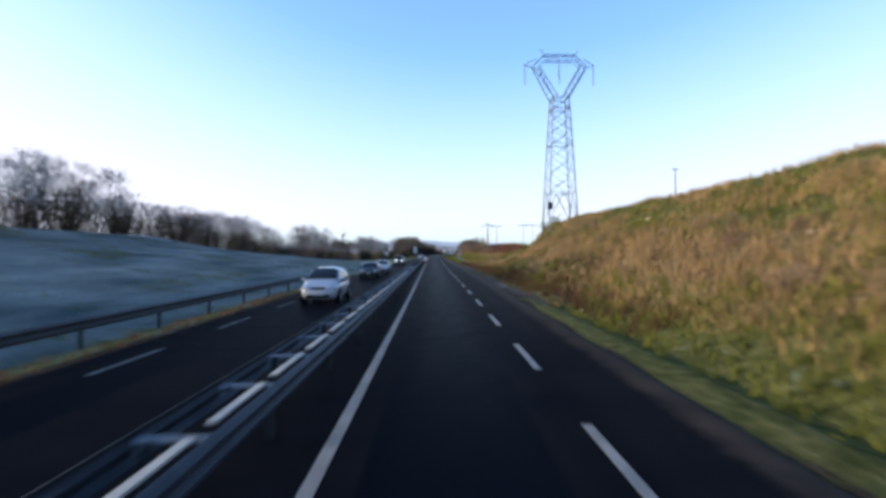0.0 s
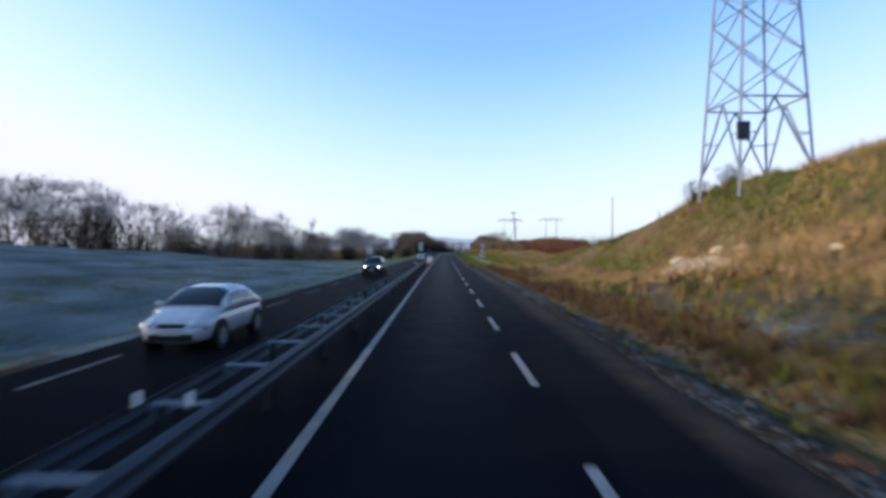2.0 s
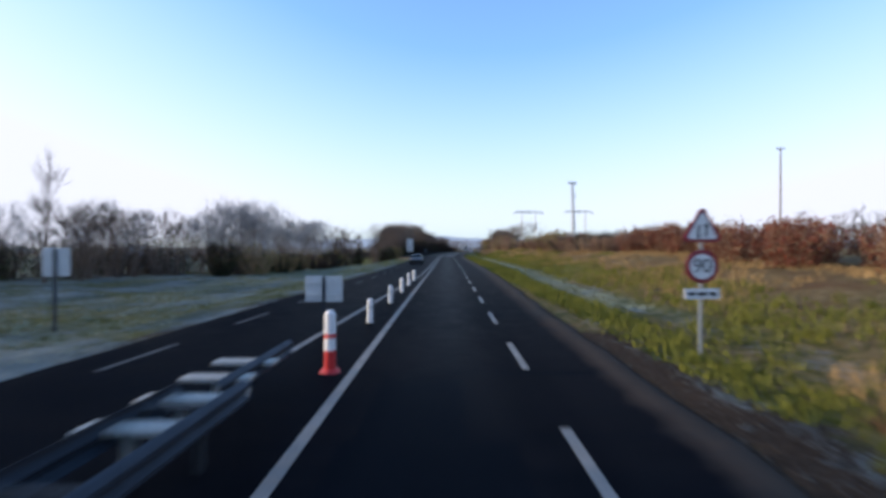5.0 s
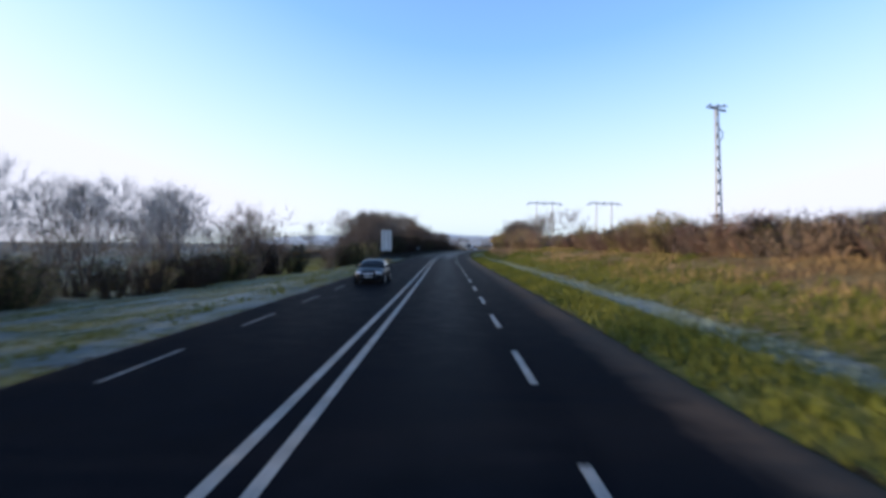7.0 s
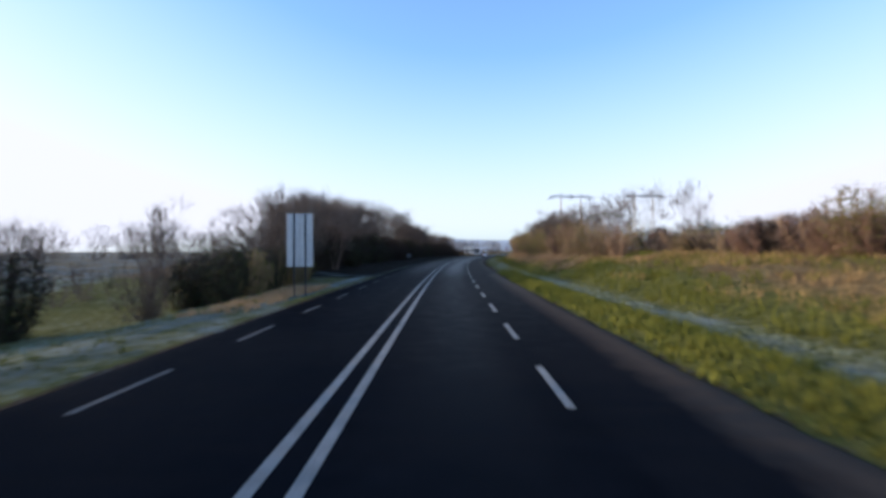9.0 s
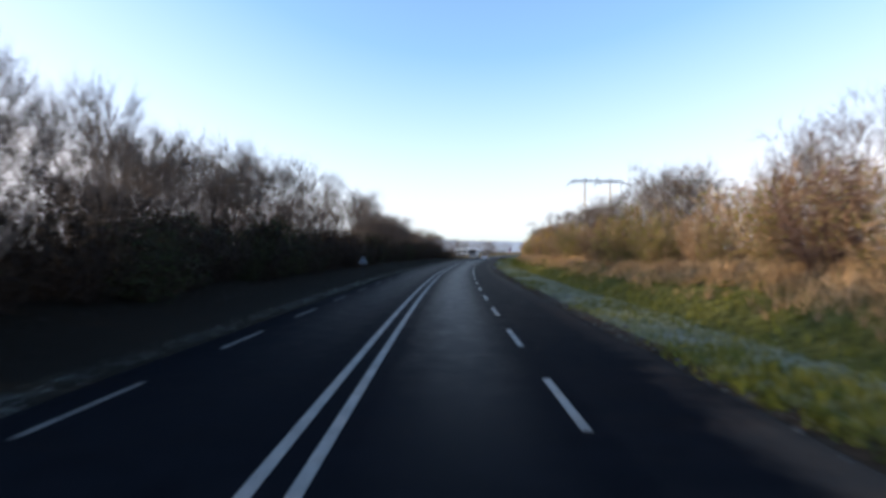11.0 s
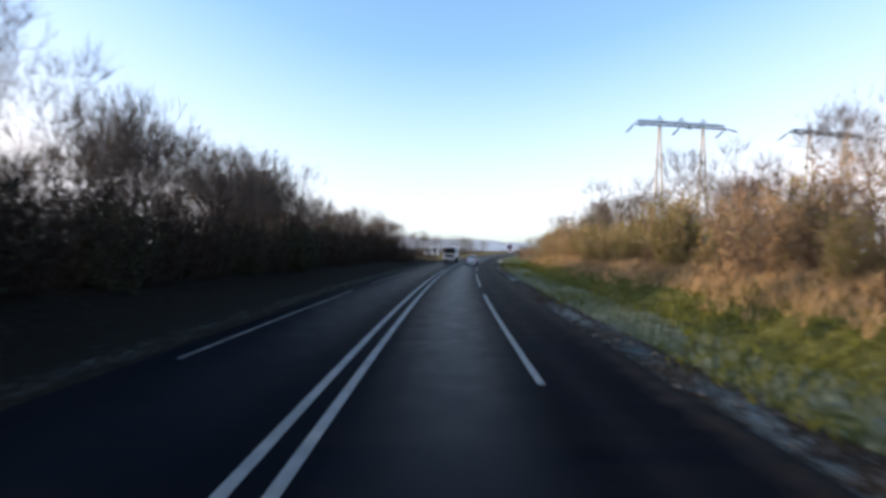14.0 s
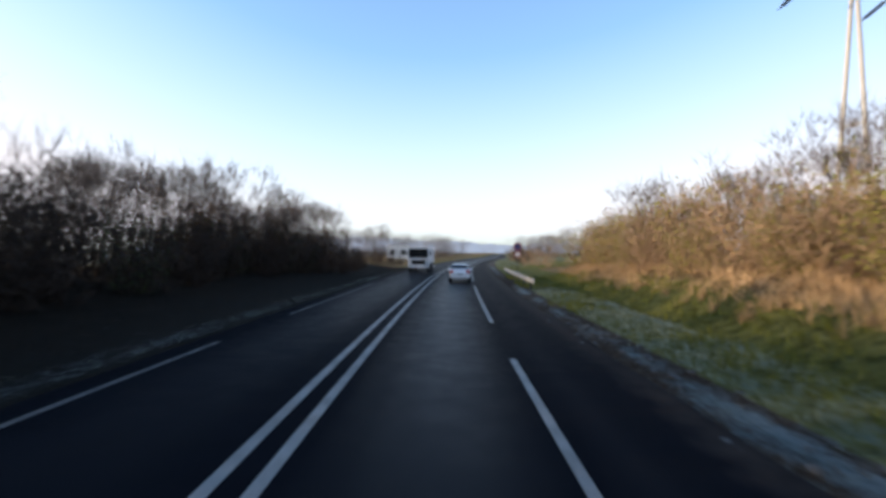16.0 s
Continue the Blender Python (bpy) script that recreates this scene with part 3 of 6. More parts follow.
def stripe(name, s0, s1, off, width, step=2.0, mat=None):
    """A painted line from s0 to s1; off is a number or a function of s."""
    n = max(2, int((s1 - s0) / step) + 1)
    bm = bmesh.new()
    rows = []
    for i in range(n):
        s = s0 + (s1 - s0) * i / (n - 1)
        o = off(s) if callable(off) else off
        rows.append([bm.verts.new(rp(s, o - width / 2, 0.001)), bm.verts.new(rp(s, o - width / 2, 0.005)), bm.verts.new(rp(s, o + width / 2, 0.005)), bm.verts.new(rp(s, o + width / 2, 0.001))])
    for a, b in zip(rows, rows[1:]):
        for j in range(3):
            bm.faces.new((a[j], a[j + 1], b[j + 1], b[j]))
    ob = part(name, bm, mat or PAINT, road)
    return ob


def far_line(s):
    return float(np.interp(s, (0, 108, 165, 900), (-5.5, -5.4, -4.09, -4.09)))


def twin_line(s):
    return -0.5 if s > 165 else float(np.interp(s, (127, 165), (-1.9, -0.5)))


stripe("solid_line", -80, 700, 0.0, 0.17)
stripe("solid_line", 127, 700, twin_line, 0.17)
stripe("inner_line", -80, 55, -2.5, 0.11, 2.0, WORNPAINT)
for i in range(-12, 47):
    stripe("dash", 4.45 + 6.5 * i, 7.45 + 6.5 * i, 3.36, 0.145, 3.0)
for i in range(0, 12):
    stripe("long_dash", 309.6 + 26 * i, 329.3 + 26 * i, 3.36, 0.145)
    stripe("long_dash", 311.5 + 26 * i, 331.2 + 26 * i, -4.09, 0.13, 2.0, WORNPAINT)
for i in range(-24, 35):
    stripe("edge_dash", 82.2 + 6.5 * i, 85.2 + 6.5 * i, far_line, 0.13, 3.0, WORNPAINT)


# ---- guard rails ----
W_SHAPE = ((0.0, 0.44), (0.03, 0.46), (0.075, 0.50), (0.075, 0.54), (0.02, 0.585), (0.02, 0.615), (0.075, 0.66), (0.075, 0.70), (0.03, 0.74), (0.0, 0.755))


def w_beam(bm, s0, s1, off, side, z=0.0, step=4.0):
    """A corrugated rail whose bulges face the given side."""
    n = max(2, int((s1 - s0) / step) + 1)
    rows = []
    for i in range(n):
        s = s0 + (s1 - s0) * i / (n - 1)
        rows.append([bm.verts.new(rp(s, off + side * a, b + z)) for a, b in W_SHAPE] + [bm.verts.new(rp(s, off + side * (a - 0.006), b + z)) for a, b in W_SHAPE[::-1]])
    m = len(rows[0])
    for a, b in zip(rows, rows[1:]):
        for j in range(m):
            bm.faces.new((a[j], a[(j + 1) % m], b[(j + 1) % m], b[j]))
    bm.faces.new(rows[0])
    bm.faces.new(rows[-1][::-1])


def rail_post(parent, s, off):
    bm = bmesh.new()
    for w, d, dx in ((0.1, 0.008, 0.0), (0.008, 0.06, 0.046), (0.008, 0.06, -0.046)):
        box(bm, (dx, 0, 0.33), (w, d, 0.76))
    ob = part("post", bm, DARKSTEEL, parent)
    ob.matrix_world = at_road(s, off, -0.02)


def median_barrier():
    thing = empty("median_guard_rail", Matrix(), "galvanised double steel guard rail on posts, pale strips on top and a frosted end", "guard rail", kind="")
    for s in range(-36, 124, 20):
        bm = bmesh.new()
        w_beam(bm, s, min(s + 19.98, 124), -0.72, 1)
        part("rail", bm, STEEL, thing)
        bm = bmesh.new()
        w_beam(bm, s, min(s + 19.98, 124), -1.48, -1)
        part("rail", bm, STEEL, thing)
    for i in range(80):
        s = -35 + i * 2.0
        rail_post(thing, s, -0.84 if i % 2 else -1.36)
        bm = bmesh.new()
        box(bm, (0, 0, 0.68), (0.72, 0.07, 0.035), 0.008)
        box(bm, (0.33, 0, 0.62), (0.04, 0.07, 0.12), 0.008)
        box(bm, (-0.33, 0, 0.62), (0.04, 0.07, 0.12), 0.008)
        ob = part("spacer", bm, PYLON if s < 66 else DARKSTEEL, thing)
        ob.matrix_world = at_road(s, -1.1)
        if s < 45:
            # pale strip added for the sunlit top edge between spacers
            bm = bmesh.new()
            box(bm, (0, 1.0, 0.76), (0.1, 1.55, 0.03), 0.008)
            ob = part("frosted_cap", bm, FROSTSUNSTEEL, thing, "pale strip added for the rail's sunlit top edge")
            ob.matrix_world = at_road(s, -0.86)
    # flared nose with white bars
    bm = bmesh.new()
    w_beam(bm, 124, 127.2, -1.1, 1, -0.05, 1.0)
    part("nose_rail", bm, STEEL, thing)
    for k in range(4):
        bm = bmesh.new()
        box(bm, (0, 0, 0.6), (0.95, 0.34, 0.06), 0.02)
        box(bm, (0, 0, 0.27), (0.1, 0.1, 0.62))
        ob = part("nose_bar", bm, FROSTSUNSTEEL, thing, "white frosted bar of the rail end")
        ob.matrix_world = at_road(122.6 + k * 1.05, -1.35)
    return thing


median_barrier()


def side_rail():
    thing = empty("roadside_guard_rail", Matrix(), "dark weathered steel guard rail beside the frosted bank", "guard rail")
    bm = bmesh.new()
    w_beam(bm, -40, 42, -7.6, 1)
    part("rail", bm, DARKSTEEL, thing)
    for i in range(21):
        s = -38 + i * 4.0
        rail_post(thing, s, -7.72)
    bm = bmesh.new()
    w_beam(bm, 42, 46, -7.7, 1, -0.22, 1.0)
    part("lowered_end", bm, DARKSTEEL, thing)


side_rail()


def end_rail():
    """The pale rail where the side road leaves."""
    thing = empty("junction_rail", Matrix(), "pale frosted rail beside the side road", "guard rail")
    bm = bmesh.new()
    w_beam(bm, 402, 428, 6.85, -1)
    part("rail", bm, FROSTSUNSTEEL, thing)
    for s in range(405, 428, 4):
        rail_post(thing, s, 6.97)


end_rail()


# ---- posts, bollards and signs ----
def bollard(s, off):
    thing = empty("bollard", at_road(s, off, 0.0), "white plastic road bollard with a grey reflective band", "bollard", "bollards along the centre line")
    bm = bmesh.new()
    tube(bm, (0, 0, 0.38), 0.1, 0.72, r2=0.09)
    tube(bm, (0, 0, 0.765), 0.09, 0.05, r2=0.05)
    part("tube", bm, WHITEPLASTIC, thing, smooth=False)
    bm = bmesh.new()
    tube(bm, (0, 0, 0.52), 0.099, 0.13)
    part("reflective_band", bm, SIGNBACK, thing, "grey reflective band")
    bm = bmesh.new()
    tube(bm, (0, 0, 0.015), 0.15, 0.03)
    part("base", bm, BLACKPLASTIC, thing)


for s in (134.4, 140.6, 146.3, 151.5, 156.5):
    bollard(s, -0.62)


def lane_marker(s, off):
    thing = empty("lane_marker", at_road(s, off, 0.0), "red and white upright plastic marker at the rail's end", "traffic marker")
    for i, (z0, z1, m) in enumerate(((0.05, 0.42, REDPLASTIC), (0.42, 0.66, WHITEPLASTIC), (0.66, 0.74, REDPLASTIC), (0.74, 1.12, WHITEPLASTIC))):
        bm = bmesh.new()
        tube(bm, (0, 0, (z0 + z1) / 2), 0.11, z1 - z0, r2=0.105)
        if i == 3:
            tube(bm, (0, 0, 1.15), 0.105, 0.08, r2=0.055)
        part("band", bm, m, thing)
    bm = bmesh.new()
    tube(bm, (0, 0, 0.03), 0.2, 0.06, r2=0.16)
    part("foot", bm, REDPLASTIC, thing)


lane_marker(127.7, -0.45)


def rounded_triangle(r, n=5, c=0.09):
    pts = []
    for k in range(3):
        a = math.pi / 2 + k * 2 * math.pi / 3
        for i in range(n):
            b = a + (i / (n - 1) - 0.5) * 2 * math.pi / 3
            pts.append(((r - c * 1.4) * math.cos(a) + c * math.cos(b), (r - c * 1.4) * math.sin(a) + c * math.sin(b)))
    return pts


def disc_outline(r, n=36):
    return [(r * math.cos(2 * math.pi * i / n), r * math.sin(2 * math.pi * i / n)) for i in range(n)]


def shifted(pts, x, z):
    return [(a + x, b + z) for a, b in pts]


def text_part(name, words, size, m, mat, parent):
    cu = bpy.data.curves.new(name, "FONT")
    cu.body, cu.size, cu.align_x, cu.align_y, cu.extrude = words, size, "CENTER", "CENTER", 0.004
    tmp = bpy.data.objects.new(name, cu)
    scene.collection.objects.link(tmp)
    me = bpy.data.meshes.new_from_object(tmp.evaluated_get(bpy.context.evaluated_depsgraph_get()))
    bpy.data.objects.remove(tmp)
    me.materials.clear()
    me.materials.append(mat)
    ob = new(name, me)
    ob.parent = parent
    ob.matrix_local = m
    return ob


def post_bm(h, r=0.04):
    bm = bmesh.new()
    tube(bm, (0, 0.06, h / 2 - 0.15), r, h + 0.3, seg=14)
    return bm


def limit_sign(s, off):
    z0 = ground_z(s, off)
    thing = empty("road_sign", at_road(s, off, z0, 4), "two-way traffic triangle over a speed limit disc on a grey post", "road sign")
    part("post", post_bm(3.3), PYLON, thing)
    # triangle plate
    tz, cz = 2.95, 2.1
    bm = bmesh.new()
    prism(bm, shifted(rounded_triangle(0.52), 0, tz), -0.015, 0.015)
    plate = part("triangle_plate", bm, SIGNRED, thing, "red-rimmed white warning triangle")
    bm = bmesh.new()
    prism(bm, shifted(rounded_triangle(0.4, c=0.06), 0, tz), -0.02, -0.014)
    part("face", bm, SIGNWHITE, plate)
    for x, d in ((-0.09, -1), (0.09, 1)):
        bm = bmesh.new()
        prism(bm, [(x - 0.025, tz - 0.17), (x + 0.025, tz - 0.17), (x + 0.025, tz + 0.1), (x - 0.025, tz + 0.1)], -0.026, -0.019)
        zt = tz + 0.17 if d > 0 else tz - 0.24
        zb = tz + 0.06 if d > 0 else tz - 0.12
        prism(bm, [(x - 0.06, zb), (x + 0.06, zb), (x, zt)], -0.026, -0.0185)
        part("arrow", bm, SIGNBLACK, plate)
    # disc
    bm = bmesh.new()
    prism(bm, shifted(disc_outline(0.39), 0, cz), -0.015, 0.015)
    disc = part("limit_disc", bm, SIGNRED, thing, "red-rimmed speed limit disc")
    bm = bmesh.new()
    prism(bm, shifted(disc_outline(0.29), 0, cz), -0.02, -0.014)
    part("face", bm, SIGNWHITE, disc)
    text_part("numerals", "90", 0.46, Matrix.Translation((0, -0.023, cz)) @ Matrix.Rotation(math.pi / 2, 4, "X"), SIGNBLACK, disc)
    # lower panel with unreadable writing
    bm = bmesh.new()
    box(bm, (0, 0, 1.47), (0.85, 0.03, 0.24), 0.01)
    panel = part("lower_panel", bm, SIGNWHITE, thing, "small white panel with dark writing")
    for x, w in ((-0.25, 0.18), (0.0, 0.2), (0.25, 0.16)):
        bm = bmesh.new()
        box(bm, (x, -0.017, 1.47), (w, 0.006, 0.08))
        part("bar", bm, SIGNBLACK, panel)
    return thing


limit_sign(129.8, 7.65)


def sign_back(s, off, w, h, top, posts, name, label, turn=0.0, panels=1, outline=None):
    """A sign seen from behind: bare plate, rails and posts."""
    z0 = ground_z(s, off)
    thing = empty(name, at_road(s, off, z0, turn), label, "road sign")
    for x in posts:
        bm = bmesh.new()
        box(bm, (x, -0.06, top / 2 - 0.15), (0.08, 0.06, top + 0.25), 0.01)
        part("post", bm, STEEL, thing)
    for i in range(panels):
        bm = bmesh.new()
        if outline:
            prism(bm, shifted(outline, 0, top - h / 2), -0.012, 0.012)
        else:
            box(bm, (-w / 2 + w / panels * (i + 0.5), 0, top - h / 2), (w / panels - 0.02, 0.03, h), 0.006)
        part("panel", bm, PYLON if outline else SIGNBACK, thing)
    if not outline:
        for k in range(2):
            bm = bmesh.new()
            box(bm, (0, -0.035, top - h + h * (k + 0.5) / 2), (w, 0.03, 0.045), 0.005)
            part("brace", bm, SIGNBACK, thing)
    return thing


sign_back(240.5, -6.6, 1.4, 2.9, 4.5, (-0.3, 0.3), "direction_sign", "tall grey back of a direction sign on two posts", 8, 2)
sign_back(133.5, -9.9, 0.85, 0.85, 2.5, (0,), "road_sign", "grey back of a square road sign on one post", 0, 1)
sign_back(133.2, -1.8, 1.1, 0.75, 1.62, (0,), "road_sign", "pair of small grey sign plates seen from behind", 0, 2)
sign_back(311.0, -7.6, 0.9, 0.9, 2.0, (0,), "road_sign", "grey back of a triangular warning sign on a post", 0, 1, rounded_triangle(0.5))


def no_entry_group(s, off):
    z0 = ground_z(s, off)
    thing = empty("road_sign", at_road(s, off, z0, 0), "dark round sign over a smaller red-rimmed disc on a post", "road sign")
    part("post", post_bm(3.5), STEEL, thing)
    bm = bmesh.new()
    prism(bm, shifted(disc_outline(0.5), 0, 3.15), -0.015, 0.015)
    d = part("disc", bm, SIGNRED, thing, "dark red disc")
    bm = bmesh.new()
    prism(bm, shifted(disc_outline(0.36), 0, 3.15), -0.02, -0.014)
    part("face", bm, plain("deep_blue", (0.03, 0.04, 0.12), 0.4), d)
    bm = bmesh.new()
    prism(bm, shifted(disc_outline(0.38), 0, 2.25), -0.015, 0.015)
    d = part("lower_disc", bm, SIGNRED, thing, "red-rimmed white disc")
    bm = bmesh.new()
    prism(bm, shifted(disc_outline(0.27), 0, 2.25), -0.02, -0.014)
    part("face", bm, SIGNWHITE, d)
    bm = bmesh.new()
    box(bm, (0, -0.022, 2.25), (0.12, 0.006, 0.3))
    part("bar", bm, SIGNBLACK, d)


no_entry_group(436.5, 8.9)


def distance_plate(s, off):
    """A small kilometre plate on the median."""
    thing = empty("distance_plate", at_road(s, off, 0.0, 0), "small white distance plate with a red top band", "road sign")
    bm = bmesh.new()
    box(bm, (0, 0.03, 0.5), (0.05, 0.05, 1.04), 0.008)
    part("post", bm, STEEL, thing)
    bm = bmesh.new()
    box(bm, (0, 0, 0.98), (0.34, 0.02, 0.26), 0.006)
    plate = part("plate", bm, SIGNWHITE, thing)
    bm = bmesh.new()
    box(bm, (0, -0.012, 1.075), (0.33, 0.008, 0.07))
    part("red_band", bm, SIGNRED, plate)
    bm = bmesh.new()
    box(bm, (0, -0.012, 0.95), (0.2, 0.008, 0.1))
    part("bar", bm, SIGNBLACK, plate)


distance_plate(101.6, -0.95)


def rail_marker(s, off):
    """A small pale delineator clamped on the guard rail."""
    thing = empty("rail_marker", at_road(s, off, 0.74), "small pale delineator fixed on the guard rail", "delineator", "delineators on the median rail")
    bm = bmesh.new()
    box(bm, (0, 0, 0.09), (0.06, 0.03, 0.16), 0.01)
    part("blade", bm, WHITEPLASTIC, thing)
    bm = bmesh.new()
    box(bm, (0, 0, 0.01), (0.07, 0.06, 0.05), 0.01)
    part("clamp", bm, DARKSTEEL, thing)


rail_marker(52.6, -0.86)
rail_marker(52.6, -1.4)


def litter(s, off):
    """A crumpled scrap of pale plastic on the verge."""
    bm = bmesh.new()
    bmesh.ops.create_icosphere(bm, subdivisions=2, radius=0.07)
    for v in bm.verts:
        v.co *= 1 + 0.5 * noise.noise(v.co * 14)
        v.co.z *= 0.55
    ob = part("litter", bm, WHITEPLASTIC)
    ob.matrix_world = at_road(s, off, ground_z(s, off) + 0.04, 30)
    tagged(ob, "crumpled scrap of white plastic on the verge", "litter")


litter(120.2, 6.1)
litter(113.0, 8.1)


# ---- pylons and poles ----
def lattice_pylon(s, off, z0, top):
    thing = empty("lattice_pylon", at_road(s, off, z0, 2), "blue-grey steel lattice pylon with a forked head", "pylon")
    waist, b0, b1 = 17.6, 2.05, 1.15
    legs = [(sx, sy) for sx in (-1, 1) for sy in (-1, 1)]

    def corner(sx, sy, z):
        w = b0 + (b1 - b0) * z / waist
        return Vector((sx * w, sy * w, z))

    for sx, sy in legs:
        bm = bmesh.new()
        beam(bm, corner(sx, sy, -1.5), corner(sx, sy, waist), 0.13, 0.1)
        part("leg", bm, PYLON, thing)
    levels = [0, 4.0, 6.6, 9.0, 11.0, 12.8, 14.5, 16.1, waist]
    for k, (za, zb) in enumerate(zip(levels, levels[1:])):
        def strut(p, q, w):
            bm = bmesh.new()
            beam(bm, p, q, w)
            part("brace", bm, PYLON, thing)

        for (ax, ay), (bx, by) in (((-1, -1), (1, -1)), ((1, -1), (1, 1)), ((1, 1), (-1, 1)), ((-1, 1), (-1, -1))):
            a0, b0_, a1, b1_ = corner(ax, ay, za), corner(bx, by, za), corner(ax, ay, zb), corner(bx, by, zb)
            if k == 0:
                mid = (a1 + b1_) / 2
                strut(a0, mid, 0.09)
                strut(b0_, mid, 0.09)
                strut((a0 + a1) / 2, (a0 + mid) / 2, 0.06)
                strut((b0_ + b1_) / 2, (b0_ + mid) / 2, 0.06)
            else:
                strut(a0, b1_, 0.06)
                strut(b0_, a1, 0.06)
            if k in (0, 3, 6, 7):
                strut(a1, b1_, 0.09)
    # forked head
    hz, hx = top - 2.0, 3.9
    for sx in (-1, 1):
        bm = bmesh.new()
        inner, outer = Vector((sx * 0.5, 0, waist + 0.2)), Vector((sx * (hx + 0.2), 0, hz))
        for sy in (-1, 1):
            beam(bm, (sx * b1, sy * b1, waist), (sx * hx, sy * 0.45, hz), 0.12)
            beam(bm, (sx * 0.3, sy * b1 * 0.8, waist), (sx * (hx - 0.9), sy * 0.45, hz + 0.1), 0.1)
            for i in range(6):
                u, v = i / 6, (i + 1) / 6
                a = Vector((sx * b1, sy * b1, waist)).lerp(Vector((sx * hx, sy * 0.45, hz)), u)
                b = Vector((sx * 0.3, sy * b1 * 0.8, waist)).lerp(Vector((sx * (hx - 0.9), sy * 0.45, hz + 0.1)), v)
                beam(bm, a, b, 0.06)
        part("fork", bm, PYLON, thing)
        bm = bmesh.new()
        for sy in (-1, 1):
            beam(bm, (sx * hx, sy * 0.45, hz), (sx * 2.2, sy * 0.4, top - 0.3), 0.1)
            beam(bm, (sx * (hx - 0.9), sy * 0.45, hz), (sx * 2.3, sy * 0.4, top - 1.2), 0.08)
        beam(bm, (sx * hx, 0.4, hz + 0.1), (sx * 5.1, 0, hz + 0.3), 0.1)
        beam(bm, (sx * (hx - 0.5), -0.4, hz + 1.1), (sx * 5.1, 0, hz + 0.3), 0.08)
        beam(bm, (sx * 2.2, 0, top - 0.3), (sx * 2.7, 0, top + 0.5), 0.08)
        part("shoulder", bm, PYLON, thing)
        bm = bmesh.new()
        for i in range(10):
            tube(bm, (sx * 5.0, 0, hz + 0.1 - i * 0.27), 0.13, 0.1, seg=8, r2=0.07)
        beam(bm, (sx * 5.0, 0, hz + 0.25), (sx * 5.0, 0, hz - 2.8), 0.05)
        part("insulator", bm, PYLON, thing)
    bm = bmesh.new()
    for sy in (-1, 1):
        beam(bm, (-2.2, sy * 0.4, top - 0.3), (2.2, sy * 0.4, top - 0.3), 0.1)
        beam(bm, (-2.3, sy * 0.4, top - 1.2), (2.3, sy * 0.4, top - 1.2), 0.08)
        for i in range(6):
            beam(bm, (-2.2 + i * 0.733, sy * 0.4, top - 0.3 - 0.9 * (i % 2)), (-1.467 + i * 0.733, sy * 0.4, top - 0.3 - 0.9 * ((i + 1) % 2)), 0.06)
    part("bridge", bm, PYLON, thing)
    bm = bmesh.new()
    beam(bm, (0, 0, top - 1.2), (0, 0, top - 4.4), 0.07)
    for i in range(10):
        tube(bm, (0, 0, top - 1.7 - i * 0.25), 0.13, 0.1, seg=8, r2=0.07)
    part("insulator", bm, PYLON, thing)
    bm = bmesh.new()
    box(bm, (-2.0, -2.3, 2.0), (0.7, 0.12, 1.0), 0.02)
    part("notice_plate", bm, DARKSTEEL, thing)


lattice_pylon(78.5, 19.7, 6.7, 24.2)


def h_pylon(s, off, z0, top, turn):
    thing = empty("double_mast_pylon", at_road(s, off, z0, turn), "pale twin-mast power pylon with a dark lattice crossarm", "pylon", "pylons beyond the hedge")
    for sx in (-1, 1):
        for sy in (-1, 1):
            bm = bmesh.new()
            beam(bm, (sx * 3.7, sy * 1.5, -0.5), (sx * 3.6, sy * 0.16, top), 0.27, 0.2, 8)
            part("mast", bm, CONCRETE, thing)
        bm = bmesh.new()
        beam(bm, (sx * 3.65, -0.8, top * 0.5), (sx * 3.65, 0.8, top * 0.5), 0.14)
        part("tie", bm, CONCRETE, thing)
    bm = bmesh.new()
    for sy in (-0.35, 0.35):
        beam(bm, (-7.8, sy * 0.3, top), (7.8, sy * 0.3, top), 0.14)
        beam(bm, (-7.2, sy, top + 0.5), (7.2, sy, top + 0.5), 0.12)
        for i in range(12):
            beam(bm, (-7.2 + 1.2 * i, sy, top + 0.5 * (i % 2)), (-6 + 1.2 * i, sy, top + 0.5 * ((i + 1) % 2)), 0.08)
    for x in (-3.6, 3.6, 0):
        beam(bm, (x - 0.6, 0, top + 0.5), (x, 0, top + 1.3), 0.1)
        beam(bm, (x + 0.6, 0, top + 0.5), (x, 0, top + 1.3), 0.1)
    part("crossarm", bm, DARKSTEEL, thing)
    for x in (-7.6, 0.0, 7.6):
        for sy in (-1, 1):
            bm = bmesh.new()
            a, b = Vector((x, sy * 0.3, top)), Vector((x, sy * 2.4, top - 0.9))
            beam(bm, a, b, 0.06)
            for i in range(7):
                q = a.lerp(b, 0.2 + i * 0.1)
                tube(bm, q, 0.2, 0.12, seg=8, r2=0.12)
            part("insulator", bm, DARKSTEEL, thing)


h_pylon(409.0, 33.0, 2.0, 18.8, 17)
h_pylon(420.0, 59.5, 2.1, 19.4, 20)


LEAN = 0.045


